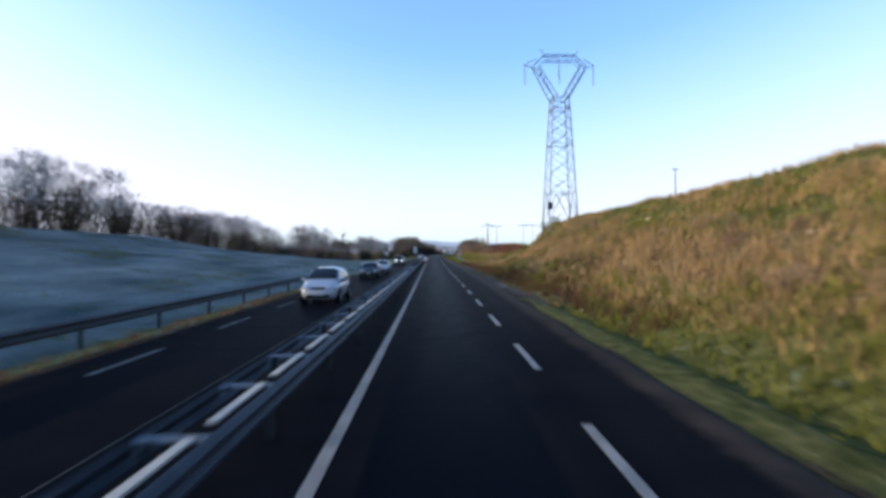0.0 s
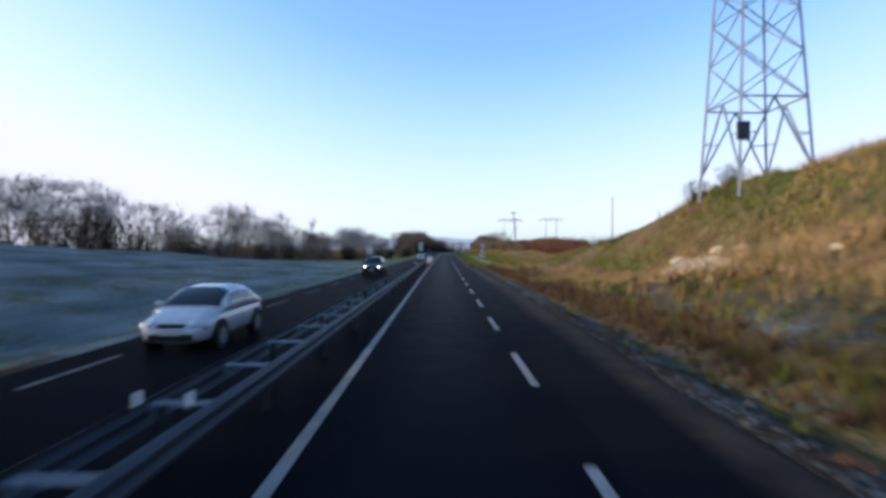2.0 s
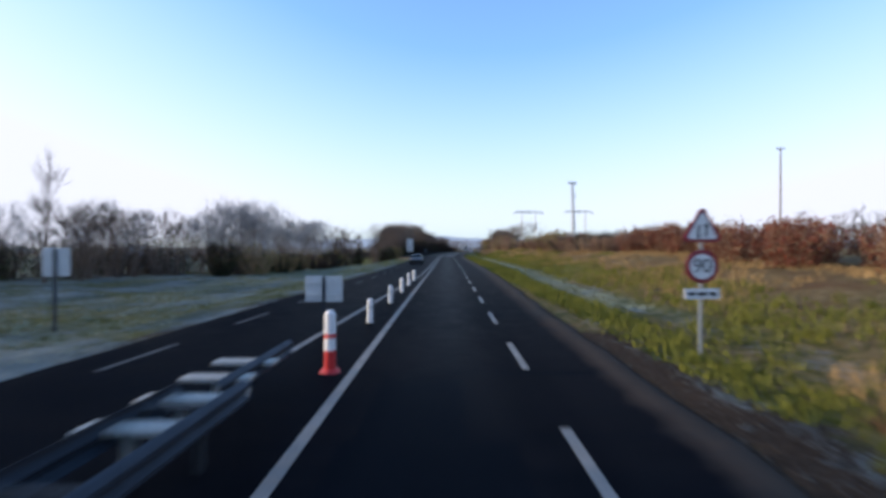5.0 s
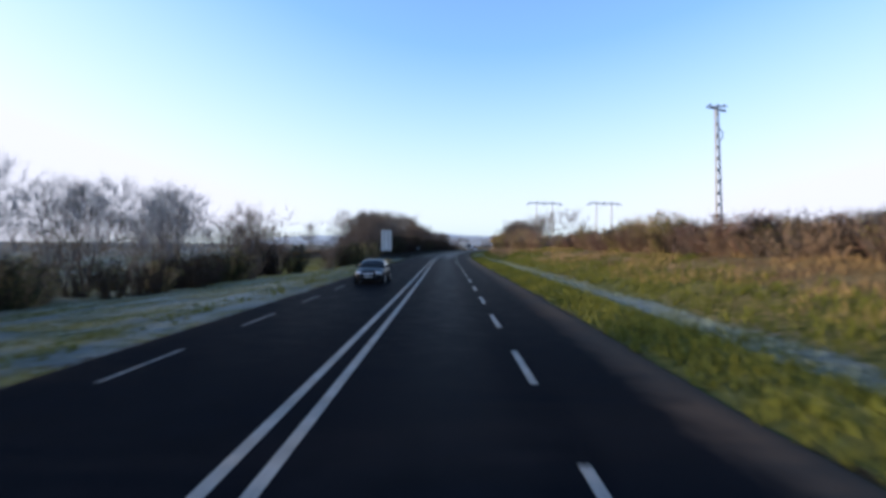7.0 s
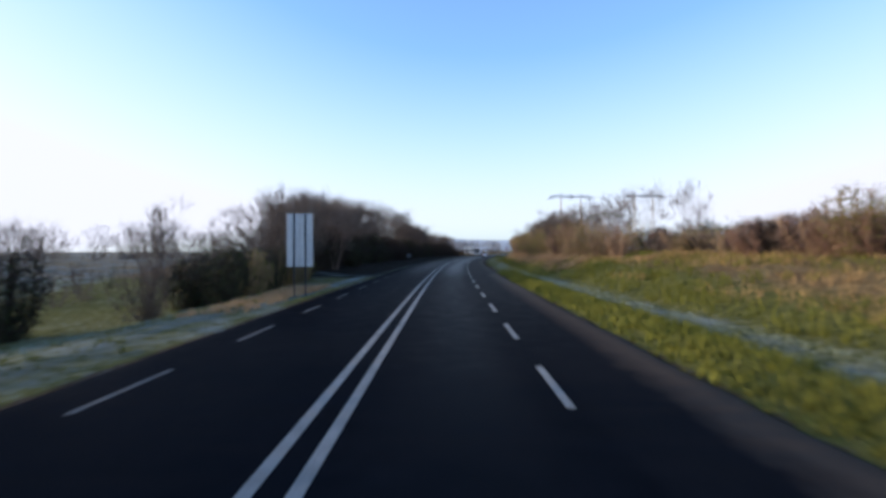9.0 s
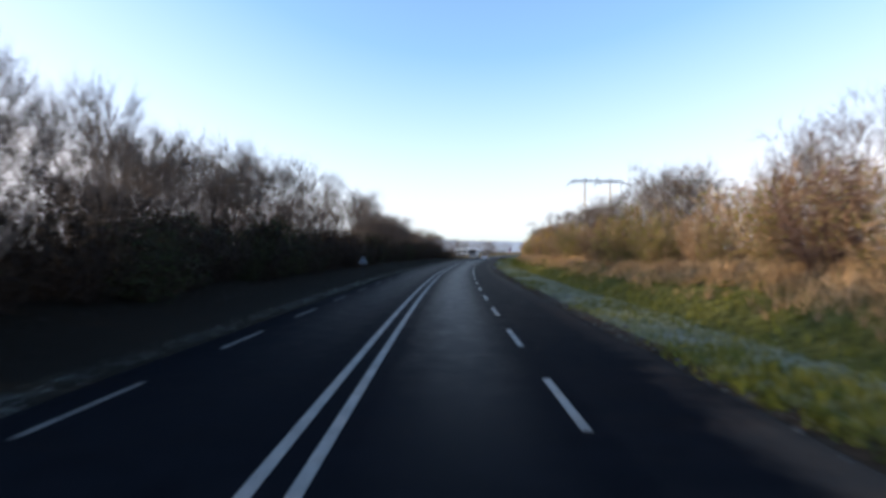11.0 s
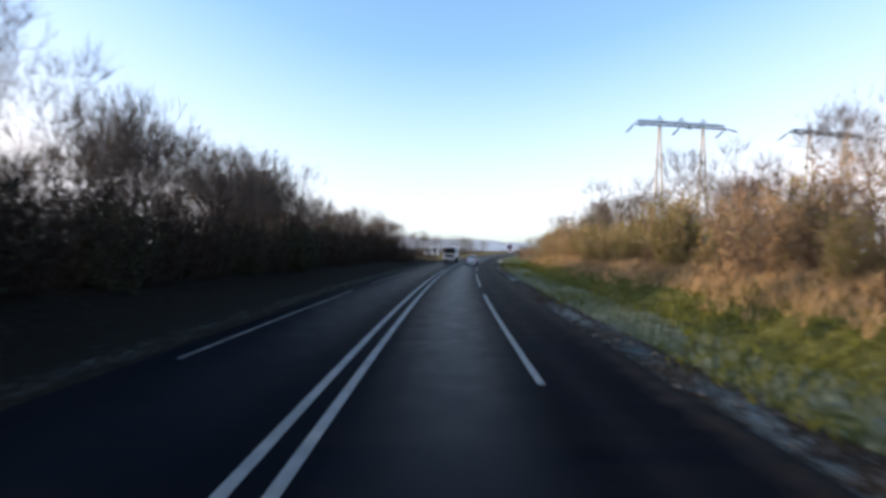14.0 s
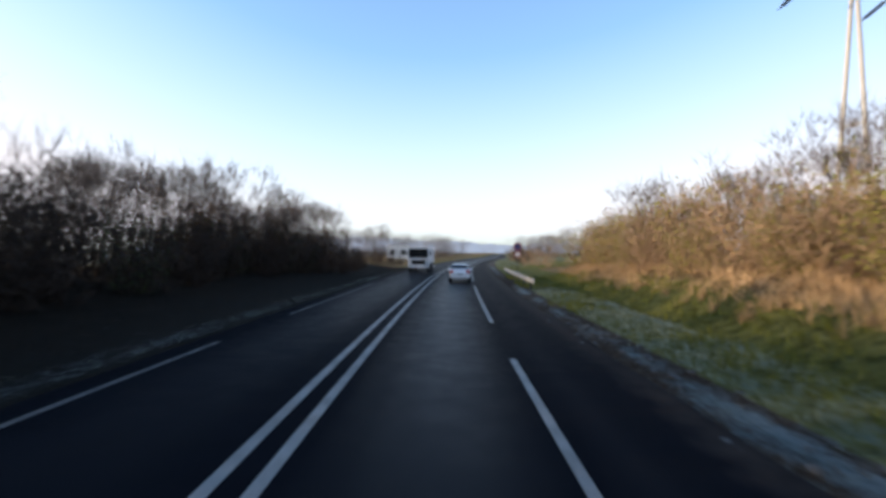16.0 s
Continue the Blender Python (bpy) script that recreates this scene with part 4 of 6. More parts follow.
def ladder_pole(s, off, height):
    z0 = ground_z(s, off)
    thing = empty("ladder_pole", at_road(s, off, z0, 14), "pale concrete pole with ladder-like openings and a crossarm", "utility pole")
    bm = bmesh.new()
    n = 13
    for sx in (-1, 1):
        beam(bm, (sx * 0.26, 0, -0.4), (sx * 0.11 - LEAN * height, 0, height), 0.15, 0.12)
    part("upright", bm, CONCRETE, thing)
    for i in range(n):
        bm = bmesh.new()
        z = height * (i + 0.4) / n
        w = 0.26 + (0.11 - 0.26) * z / height
        box(bm, (-LEAN * z, 0, z), (2 * w, 0.16, 0.28), 0.01)
        part("rung", bm, CONCRETE, thing)
    bm = bmesh.new()
    beam(bm, (-0.7 - LEAN * height, 0, height - 0.1), (0.8 - LEAN * height, 0, height - 0.35), 0.12)
    beam(bm, (-0.5 - LEAN * height, 0.5, height), (0.5 - LEAN * height, -0.5, height - 0.1), 0.08)
    part("crossarm", bm, DARKSTEEL, thing)
    for x in (-0.55, 0.1, 0.65):
        bm = bmesh.new()
        tube(bm, (x - LEAN * height, 0, height + 0.02), 0.06, 0.22, seg=8)
        part("insulator", bm, DARKSTEEL, thing)
    bm = bmesh.new()
    for i in range(8):
        a, b = math.pi * i / 8, math.pi * (i + 1) / 8
        beam(bm, (0.15 - LEAN * (height - 2.1) + 0.35 * math.sin(a), 0, height - 2.1 + 0.45 * math.cos(a)), (0.15 - LEAN * (height - 2.1) + 0.35 * math.sin(b), 0, height - 2.1 + 0.45 * math.cos(b)), 0.05)
    part("cable_loop", bm, DARKSTEEL, thing)


ladder_pole(204.7, 22.1, 11.0)

WOODPOLE = surf("weathered_pole_wood", (0.2, 0.18, 0.16), (0.34, 0.31, 0.28), 1.0, 0.85, 0.4)


def wood_pole(s, off, top, lean=0.0):
    z0 = ground_z(s, off)
    thing = empty("utility_pole", at_road(s, off, z0, 0), "thin grey wooden utility pole with a short crossarm", "utility pole")
    h = top - z0
    bm = bmesh.new()
    beam(bm, (0, 0, -0.5), (lean, 0, h), 0.21, 0.14, 8)
    part("shaft", bm, WOODPOLE, thing)
    bm = bmesh.new()
    beam(bm, (lean - 0.5, 0, h - 0.25), (lean + 0.5, 0, h - 0.25), 0.1)
    part("crossarm", bm, WOODPOLE, thing)
    for x in (-0.45, 0.0, 0.45):
        bm = bmesh.new()
        tube(bm, (lean + x, 0, h - 0.12), 0.05, 0.16, seg=8)
        part("insulator", bm, DARKSTEEL, thing)


wood_pole(87.3, 40.5, 15.7)
wood_pole(189.2, 45.3, 15.6)
wood_pole(234.0, -35.0, 8.8)


# ---- vehicles ----
def curve_at(y, knots):
    """A smooth curve through (place, value) knots."""
    for (y0, v0), (y1, v1) in zip(knots, knots[1:]):
        if y <= y1:
            u = min(max((y - y0) / (y1 - y0), 0), 1)
            return v0 + (v1 - v0) * (u * 0.45 + 0.55 * u * u * (3 - 2 * u))
    return knots[-1][1]


def skin(bm, rings, caps=True):
    n = len(rings[0])
    for a, b in zip(rings, rings[1:]):
        for i in range(n - (0 if caps else 1)):
            bm.faces.new((a[i], a[(i + 1) % n], b[(i + 1) % n], b[i]))
    if caps:
        bm.faces.new(rings[0])
        bm.faces.new(rings[-1][::-1])


CAR_KINDS = {
    # length, width, height, bonnet, cowl, windscreen's top, roof's end, tail, deck
    "hatch": (4.0, 1.72, 1.45, 0.93, 1.12, 0.28, -1.15, -1.80, 0.98),
    "sedan": (4.7, 1.82, 1.46, 0.97, 0.86, 0.2, -0.95, -1.75, 1.05),
    "van": (4.3, 1.80, 1.66, 1.04, 1.3, 0.45, -1.45, -1.98, 1.06),
}


def car(kind, m, paint, label, lit=False):
    """A car facing +y, standing at its middle."""
    L, W, Hh, hood, cowl, ws_top, roof_end, tail_y, deck = CAR_KINDS[kind]
    thing = empty("car", m, label, "car", "vehicles on the road")
    hw, f, r = W / 2, L / 2, -L / 2
    belt = (hood + deck) / 2 - 0.03
    wide = ((r, 0.80), (r + 0.12, 0.91), (r + 0.6, 0.98), (0, 1.0), (f - 0.8, 0.98), (f - 0.3, 0.91), (f - 0.06, 0.78), (f, 0.68))
    high = ((r, deck - 0.2), (r + 0.1, deck - 0.06), (tail_y + 0.1, deck), (cowl, hood + 0.03), (f - 0.55, hood - 0.07), (f - 0.15, hood - 0.2), (f, hood - 0.36))
    low = ((r, 0.4), (r + 0.15, 0.28), (r + 0.8, 0.2), (f - 0.8, 0.19), (f - 0.12, 0.22), (f, 0.3))
    bm = bmesh.new()
    rings = []
    for i in range(45):
        y = r + L * i / 44
        w, zt, zb = hw * curve_at(y, wide), curve_at(y, high), curve_at(y, low)
        ringv = []
        for k in range(24):
            a = 2 * math.pi * k / 24
            c, s = math.cos(a), math.sin(a)
            x = w * math.copysign(abs(c) ** 0.42, c)
            z = (zt + zb) / 2 + (zt - zb) / 2 * math.copysign(abs(s) ** 0.5, s)
            waist = 1 - 0.05 * abs(z - 0.62) / 0.4
            ringv.append(bm.verts.new((x * waist, y, z)))
        rings.append(ringv)
    skin(bm, rings)
    part("body", bm, paint, thing, smooth=True)

    # cabin: one curved surface, on which the panes lie
    roof = ((tail_y, deck - 0.03), (roof_end, Hh - 0.07), ((roof_end + ws_top) / 2, Hh), (ws_top, Hh - 0.05), (cowl, hood + 0.0))

    def cabin_at(y, a, lift=0.0):
        for (y0, v0), (y1, v1) in zip(roof, roof[1:]):
            if y <= y1:
                u = min(max((y - y0) / (y1 - y0), 0), 1)
                bow = 0.05 * math.sin(u * math.pi) if abs(v1 - v0) > 0.2 else 0.0
                zt = v0 + (v1 - v0) * u + bow
                break
        else:
            zt = roof[-1][1]
        zb = belt - 0.08
        h = max(zt - zb, 0.02)
        c, s = math.cos(a), math.sin(a)
        z = zb + h * abs(s) ** 0.55
        x = hw * (0.95 - 0.2 * (z - zb) / (Hh - zb)) * math.copysign(abs(c) ** 0.34, c)
        p = Vector((x, y, z))
        mid = Vector((0, (ws_top + roof_end) / 2, belt))
        return p + (p - mid).normalized() * lift

    bm = bmesh.new()
    rings = []
    for i in range(37):
        y = tail_y + (cowl - tail_y) * i / 36
        rings.append([bm.verts.new(cabin_at(y, math.pi * k / 22)) for k in range(23)])
    skin(bm, rings)
    part("cabin", bm, paint, thing, smooth=True)

    def pane(name, y0, y1, a0, a1, slant0=0.0, slant1=0.0):
        """A curved pane between two places along the cabin and two angles round it."""
        b = bmesh.new()
        grid = []
        for i in range(9):
            rowv = []
            for k in range(9):
                v = k / 8
                ya, yb = y0 + slant0 * v, y1 + slant1 * v
                rowv.append(b.verts.new(cabin_at(ya + (yb - ya) * i / 8, a0 + (a1 - a0) * v, 0.012)))
            grid.append(rowv)
        skin(b, grid, False)
        return part(name, b, GLASS, thing, smooth=True)

    d = math.radians
    pane("windscreen", ws_top - 0.02, cowl - 0.1, d(38), d(142))
    pane("rear_window", tail_y + 0.14, roof_end + 0.02, d(38), d(142))
    mid = (ws_top + roof_end) / 2 - 0.05
    for sx in (-1, 1):
        a0, a1 = (d(9), d(33)) if sx > 0 else (d(171), d(147))
        pane("side_window", mid + 0.05, cowl - 0.42, a0, a1, 0.0, ws_top - cowl + 0.34)
        pane("side_window", tail_y + 0.5, mid - 0.05, a0, a1, roof_end - tail_y - 0.28, 0.0)
        b = bmesh.new()
        box(b, (sx * (hw + 0.06), cowl - 0.42, belt + 0.08), (0.2, 0.11, 0.14), 0.045)
        part("wing_mirror", b, paint, thing)
        b = bmesh.new()
        box(b, (0, 0, 0), (0.4, 0.3, 0.17), 0.07)
        bmesh.ops.transform(b, matrix=Matrix.Translation((sx * hw * 0.64, f - 0.2, hood - 0.3)) @ Matrix.Rotation(-sx * 0.5, 4, "Z") @ Matrix.Rotation(-0.35, 4, "X"), verts=b.verts)
        head = part("headlight", b, LAMPGLASS, thing, smooth=True)
        if lit:
            b = bmesh.new()
            tube(b, (sx * hw * 0.64, f - 0.05, hood - 0.31), 0.075, 0.05, "Y", 14)
            part("bulb", b, LAMPON, head, "lit lamp")
        b = bmesh.new()
        box(b, (sx * hw * 0.73, r + 0.08, deck - 0.16), (0.26, 0.16, 0.3 if kind != "sedan" else 0.18), 0.06)
        part("tail_light", b, REDGLASS, thing, "red tail light")
        for y in (f - 0.82, r + 0.74):
            b = bmesh.new()
            tube(b, (sx * (hw - 0.09), y, 0.34), 0.37, 0.19, "X", 24)
            part("wheel_arch", b, BLACKPLASTIC, thing)
            b = bmesh.new()
            tube(b, (sx * (hw - 0.085), y, 0.31), 0.31, 0.2, "X", 24)
            wheel = part("wheel", b, RUBBER, thing)
            b = bmesh.new()
            tube(b, (sx * (hw + 0.01), y, 0.31), 0.2, 0.03, "X", 18)
            part("rim", b, ALLOY, wheel)
    b = bmesh.new()
    box(b, (0, f - 0.03, 0.37), (W * 0.6, 0.12, 0.16), 0.05)
    part("air_intake", b, BLACKPLASTIC, thing)
    b = bmesh.new()
    box(b, (0, f - 0.09, hood - 0.33), (W * 0.36, 0.2, 0.14), 0.03)
    grille = part("grille", b, BLACKPLASTIC, thing)
    for k in range(3 if kind == "sedan" else 1):
        b = bmesh.new()
        box(b, (0, f + 0.012, hood - 0.37 + 0.045 * k), (W * 0.34, 0.03, 0.022), 0.006)
        part("slat", b, CHROME, grille, "chrome slat")
    b = bmesh.new()
    box(b, (0, f + 0.02, 0.46), (0.48, 0.03, 0.09), 0.006)
    part("number_plate", b, PLATE, thing)
    b = bmesh.new()
    box(b, (0, r - 0.012, 0.66), (0.5, 0.03, 0.11), 0.006)
    part("number_plate", b, PLATE, thing)
    b = bmesh.new()
    box(b, (0, r + 0.06, 0.42), (W * 0.86, 0.2, 0.17), 0.07)
    part("rear_bumper", b, paint, thing, smooth=True)
    return thing


def lorry(m, cab_mat, box_mat, label):
    """A lorry facing +y."""
    thing = empty("lorry", m, label, "lorry", "vehicles on the road")
    b = bmesh.new()
    prism(b, [(-1.2, 0.55), (1.2, 0.55), (1.22, 1.7), (1.14, 2.9), (-1.14, 2.9), (-1.22, 1.7)], 1.4, 3.2)
    bmesh.ops.bevel(b, geom=list(b.edges), offset=0.08, segments=2, affect="EDGES")
    part("cab", b, cab_mat, thing)
    b = bmesh.new()
    box(b, (0, 3.21, 2.2), (2.2, 0.04, 1.05), 0.02)
    part("windscreen", b, GLASS, thing)
    b = bmesh.new()
    box(b, (0, -2.0, 1.9), (2.4, 6.4, 1.8), 0.05)
    part("load_box", b, box_mat, thing)
    b = bmesh.new()
    box(b, (0, -1.0, 0.85), (0.9, 8.0, 0.25))
    part("chassis", b, BLACKPLASTIC, thing)
    b = bmesh.new()
    box(b, (0, 3.24, 1.15), (1.6, 0.06, 0.5), 0.03)
    part("grille", b, BLACKPLASTIC, thing)
    b = bmesh.new()
    box(b, (0, 3.22, 0.62), (2.3, 0.16, 0.3), 0.05)
    part("bumper", b, cab_mat, thing)
    for sx in (-1, 1):
        b = bmesh.new()
        box(b, (sx * 0.92, 3.28, 0.66), (0.34, 0.08, 0.2), 0.03)
        part("headlight", b, LAMPGLASS, thing)
        b = bmesh.new()
        box(b, (sx * 1.4, 3.0, 2.2), (0.2, 0.12, 0.5), 0.03)
        part("mirror", b, BLACKPLASTIC, thing)
        for y in (2.2, -3.0, -4.2):
            b = bmesh.new()
            tube(b, (sx * 1.05, y, 0.5), 0.5, 0.32, "X", 24)
            w = part("wheel", b, RUBBER, thing)
            b = bmesh.new()
            tube(b, (sx * 1.22, y, 0.5), 0.28, 0.03, "X", 16)
            part("rim", b, ALLOY, w)


CHROME = plain("bright_chrome", (0.8, 0.82, 0.84), 0.3, 0.3)
WHITEPAINT = plain("white_car_paint", (0.72, 0.72, 0.72), 0.3, 0.0, 0.6)
SILVERPAINT = plain("silver_car_paint", (0.4, 0.42, 0.45), 0.35, 0.2, 0.4)
BLACKPAINT = plain("black_car_paint", (0.008, 0.009, 0.011), 0.35, 0.0, 0.2, None, 0.25)
GREYPAINT = plain("charcoal_car_paint", (0.008, 0.009, 0.011), 0.3, 0.0, 0.05, None, 0.15)
LORRYGREY = plain("grey_lorry_paint", (0.5, 0.53, 0.55), 0.45)

car("hatch", at_road(413.6, 2.3, 0.0), WHITEPAINT, "small white hatchback seen from behind in the lane")
car("van", at_road(27.0, -4.0, 0.0, 180), SILVERPAINT, "pale silver people carrier coming the other way")
car("hatch", at_road(51.0, -4.5, 0.0, 180), BLACKPAINT, "black hatchback coming the other way")
car("hatch", at_road(61.3, -4.4, 0.0, 180), SILVERPAINT, "silver hatchback coming the other way")
car("van", at_road(98.0, -4.6, 0.0, 180), BLACKPAINT, "black van with lit headlights coming the other way", True)
car("sedan", at_road(199.0, -2.9, 0.0, 180), GREYPAINT, "charcoal saloon coming the other way on dark asphalt")
lorry(at_road(436.0, -2.9, 0.0, 180), LORRYGREY, LORRYGREY, "pale grey lorry coming the other way")


# ---- trees and bushes ----
rng = np.random.default_rng(5)


class Sticks:
    """Collects tapered three-sided sticks and thin blades into one mesh."""

    def __init__(self):
        self.v, self.f = [], []

    def stick(self, p, q, r0, r1):
        d = (q - p).normalized()
        a = d.orthogonal().normalized()
        b = d.cross(a)
        k = len(self.v)
        for e, r in ((p, r0), (q, r1)):
            for i in range(3):
                t = 2.0944 * i
                self.v.append(e + (a * math.cos(t) + b * math.sin(t)) * r)
        for i in range(3):
            j = (i + 1) % 3
            self.f.append((k + i, k + j, k + 3 + j, k + 3 + i))

    def blade(self, p, q, w, side):
        k = len(self.v)
        self.v += [p - side * w, p + side * w, q]
        self.f.append((k, k + 1, k + 2))

    def leaf(self, c, a, b):
        k = len(self.v)
        self.v += [c - a * 1.2 - b * 0.5, c + b * 1.5, c + a * 1.2 - b * 0.5]
        self.f.append((k, k + 1, k + 2))


def rand_vec():
    v = Vector(rng.normal(size=3))
    return v.normalized()


def grow(trunk, crown, p, d, length, radius, depth, twigs, up, wide):
    """A limb that forks again and again, down to fine twigs."""
    q = p
    segs = 2 if depth > 1 else 1
    for i in range(segs):
        d = (d + rand_vec() * 0.13 + Vector((0, 0, up * 0.06))).normalized()
        n = q + d * (length / segs)
        r0, r1 = radius * (1 - 0.3 * i / segs), radius * (1 - 0.3 * (i + 1) / segs)
        if depth <= 1:
            crown.blade(q, q.lerp(n, 1.15), max(r0, 0.012), d.cross(rand_vec()).normalized())
        else:
            (trunk if depth > 2 else crown).stick(q, n, max(r0, 0.007), max(r1, 0.006))
        if 0 < depth <= 3 and rng.random() < 0.4:
            side = rand_vec()
            side = (side - d * side.dot(d)).normalized()
            grow(trunk, crown, q.lerp(n, rng.random()), (d * 0.8 + side * 0.7).normalized(), length * 0.6, r1 * 0.5, max(depth - 2, 0), twigs, up, wide)
        q = n
    if depth == 0:
        for _ in range(twigs):
            td = (d + rand_vec() * 0.55 + Vector((0, 0, 0.12))).normalized()
            e = p.lerp(q, rng.random())
            crown.blade(e, e + td * (0.35 + 0.5 * rng.random()), 0.0125, td.cross(rand_vec()).normalized())
        return
    kids = 3 if rng.random() < 0.35 else 2
    turn = rng.random() * 6.283
    a = d.orthogonal().normalized()
    b = d.cross(a)
    for k in range(kids):
        t = turn + 6.283 * k / kids + rng.normal() * 0.3
        w = wide * (0.6 + 0.7 * rng.random())
        nd = (d + (a * math.cos(t) + b * math.sin(t)) * w + Vector((0, 0, up * 0.1))).normalized()
        grow(trunk, crown, q, nd, length * (0.68 + 0.22 * rng.random()), r1 * (0.85 if kids == 2 else 0.72) * 0.85, depth - 1, twigs, up, wide)


def tree_proto(height, twigs, spread, mat, stems=1, up=1.0, leaves=None, nleaf=0, label="", wide=0.42):
    """A bare tree: trunk and limbs, then a crown of twigs."""
    thing = empty("tree", Matrix.Translation((0, -300, -60)), label, "tree")
    tr, cr, lv = Sticks(), Sticks(), Sticks()
    for k in range(stems):
        a = 6.283 * (k + 0.7 * rng.random()) / stems
        lean = Vector((math.cos(a), math.sin(a), 0)) * (0.05 if stems == 1 else spread * (0.5 + rng.random()))
        grow(tr, cr, Vector((lean.x * 0.5, lean.y * 0.5, -0.3)), (Vector((0, 0, 1)) + lean).normalized(), height * (0.27 if stems == 1 else 0.22) * (0.8 + 0.3 * rng.random()), height * 0.016 / stems ** 0.4, 6 if stems == 1 else 4 if k else 5, twigs, up, wide)
    if nleaf:
        src = cr.v[:: max(1, len(cr.v) // nleaf)]
        for p in src:
            a = rand_vec() * 0.075
            lv.leaf(p + rand_vec() * 0.12, a, a.cross(rand_vec()).normalized() * 0.05)
    top = max(v.z for v in cr.v)
    k = height / top
    for nm, st, m in (("trunk", tr, BARK), ("crown", cr, mat), ("foliage", lv, leaves)):
        if st.v:
            ob = new(nm, mesh_from(nm, [v * k for v in st.v], st.f, m))
            ob.parent = thing
    return thing


def bush_proto(height, width, mat, stems, twigs, leaves=None, nleaf=0, label="", size=0.06):
    """A rounded bush: stems that arch from a narrow root to a domed outline, with short twigs on them."""
    thing = empty("bush", Matrix.Translation((0, -300, -60)), label, "bush")
    st, lv = Sticks(), Sticks()
    lumps = [(rng.random() * 6.283, 0.75 + 0.35 * rng.random()) for _ in range(5)]
    for k in range(stems):
        a, u = rng.random() * 6.283, math.sqrt(rng.random())
        lump = sum(w * math.exp(-4 * (1 - math.cos(a - c))) for c, w in lumps) / sum(math.exp(-4 * (1 - math.cos(a - c))) for c, w in lumps)
        rr = u * width * 0.5 * lump
        top = height * (0.42 + 0.58 * math.sqrt(max(0.0, 1 - u * u))) * (0.86 + 0.14 * rng.random()) * (0.8 + 0.2 * lump)
        p = Vector((math.cos(a) * rr * 0.2, math.sin(a) * rr * 0.2, -0.2))
        end = Vector((math.cos(a) * rr, math.sin(a) * rr, top))
        mid = Vector((math.cos(a) * rr * 0.75, math.sin(a) * rr * 0.75, top * 0.45)) + rand_vec() * 0.35
        q = p
        for i in range(4):
            w = (i + 1) / 4
            n = p * (1 - w) ** 2 + mid * 2 * w * (1 - w) + end * w * w + rand_vec() * 0.07
            d = (n - q).normalized()
            st.stick(q, n, 0.016 * (1 - i * 0.2), 0.016 * (0.8 - i * 0.2))
            for _ in range(twigs):
                e = q.lerp(n, rng.random())
                td = (d * 0.35 + rand_vec() + Vector((0, 0, 0.15))).normalized()
                g = e + td * (0.22 + 0.48 * rng.random())
                st.blade(e, g, 0.013, td.cross(rand_vec()).normalized())
                if nleaf and rng.random() < nleaf:
                    for _ in range(2):
                        a2 = rand_vec() * size * (0.7 + 0.6 * rng.random())
                        lv.leaf(e.lerp(g, rng.random()) + rand_vec() * 0.08, a2, a2.cross(rand_vec()).normalized() * size * 0.7)
            q = n
    for nm, s, m in (("branchwork", st, mat), ("foliage", lv, leaves)):
        if s.v:
            ob = new(nm, mesh_from(nm, s.v, s.f, m))
            ob.parent = thing
    return thing


BARE = "leafless grey-brown tree in the roadside row"
trees = [tree_proto(8.0, 3, 0.3, TWIG, 1, 0.7, label=BARE, wide=0.45) for _ in range(4)]
trees += [tree_proto(8.0, 3, 0.3, TWIG, 5, 0.9, label="many-stemmed leafless tree in the roadside hedge", wide=0.36) for _ in range(4)]
fuzzy = [tree_proto(8.0, 4, 0.3, TWIG, 5, 0.8, label="dense many-stemmed leafless tree among scrub", wide=0.42) for _ in range(3)]
# these trees look pale through haze painted into their twigs
haze_trees = [tree_proto(8.0, 4, 0.3, HAZETWIG, 5, 0.8, label="leafless grey tree with haze painted into its pale twigs", wide=0.42) for _ in range(3)]
haze_trees += [tree_proto(8.0, 4, 0.3, HAZETWIG, 1, 0.7, label="leafless grey tree with haze painted into its pale twigs", wide=0.45) for _ in range(2)]
saplings = [tree_proto(8.0, 3, 0.1, TWIG, 3, 1.6, label="slender leafless poplar-like tree", wide=0.26) for _ in range(2)]
golden = [tree_proto(6.0, 4, 0.3, RUSSET, 4, 0.8, YELLOW, 300, "small tree with its last yellow leaves") for _ in range(1)]
brush = [bush_proto(3.0, 3.2, SHADETWIG, 24, 18, label="dense bare grey-brown thicket bush") for _ in range(3)]
greybrush = [bush_proto(3.0, 3.2, TWIG, 24, 18, label="grey-brown leafless scrub bush") for _ in range(3)]
far_grey = [bush_proto(3.0, 3.2, TWIG, 14, 13, label="sparse low bare scrub on rough grass") for _ in range(3)]
russet = [bush_proto(3.0, 3.2, RUSSET, 26, 20, RUSSET, 0.12, "russet bare bush with a few dead leaves", 0.035) for _ in range(3)]
olive = [bush_proto(3.0, 3.0, RUSSET, 26, 11, OLIVE, 1.0, "olive-green leafy bush in the hedge", 0.034) for _ in range(2)]
leafy = [bush_proto(3.0, 3.0, RUSSET, 28, 14, OLIVE, 1.0, "dense olive-green leafy bush in the sun", 0.034) for _ in range(2)]
dark = [bush_proto(3.0, 3.0, SHADETWIG, 22, 12, EVERGREEN, 1.0, "dark evergreen bush among bare scrub", 0.034) for _ in range(2)]
redbush = [bush_proto(2.6, 3.4, RUSSET, 26, 9, REDLEAF, 0.9, "wine-red leafy shrub in the meadow hedge") for _ in range(2)]
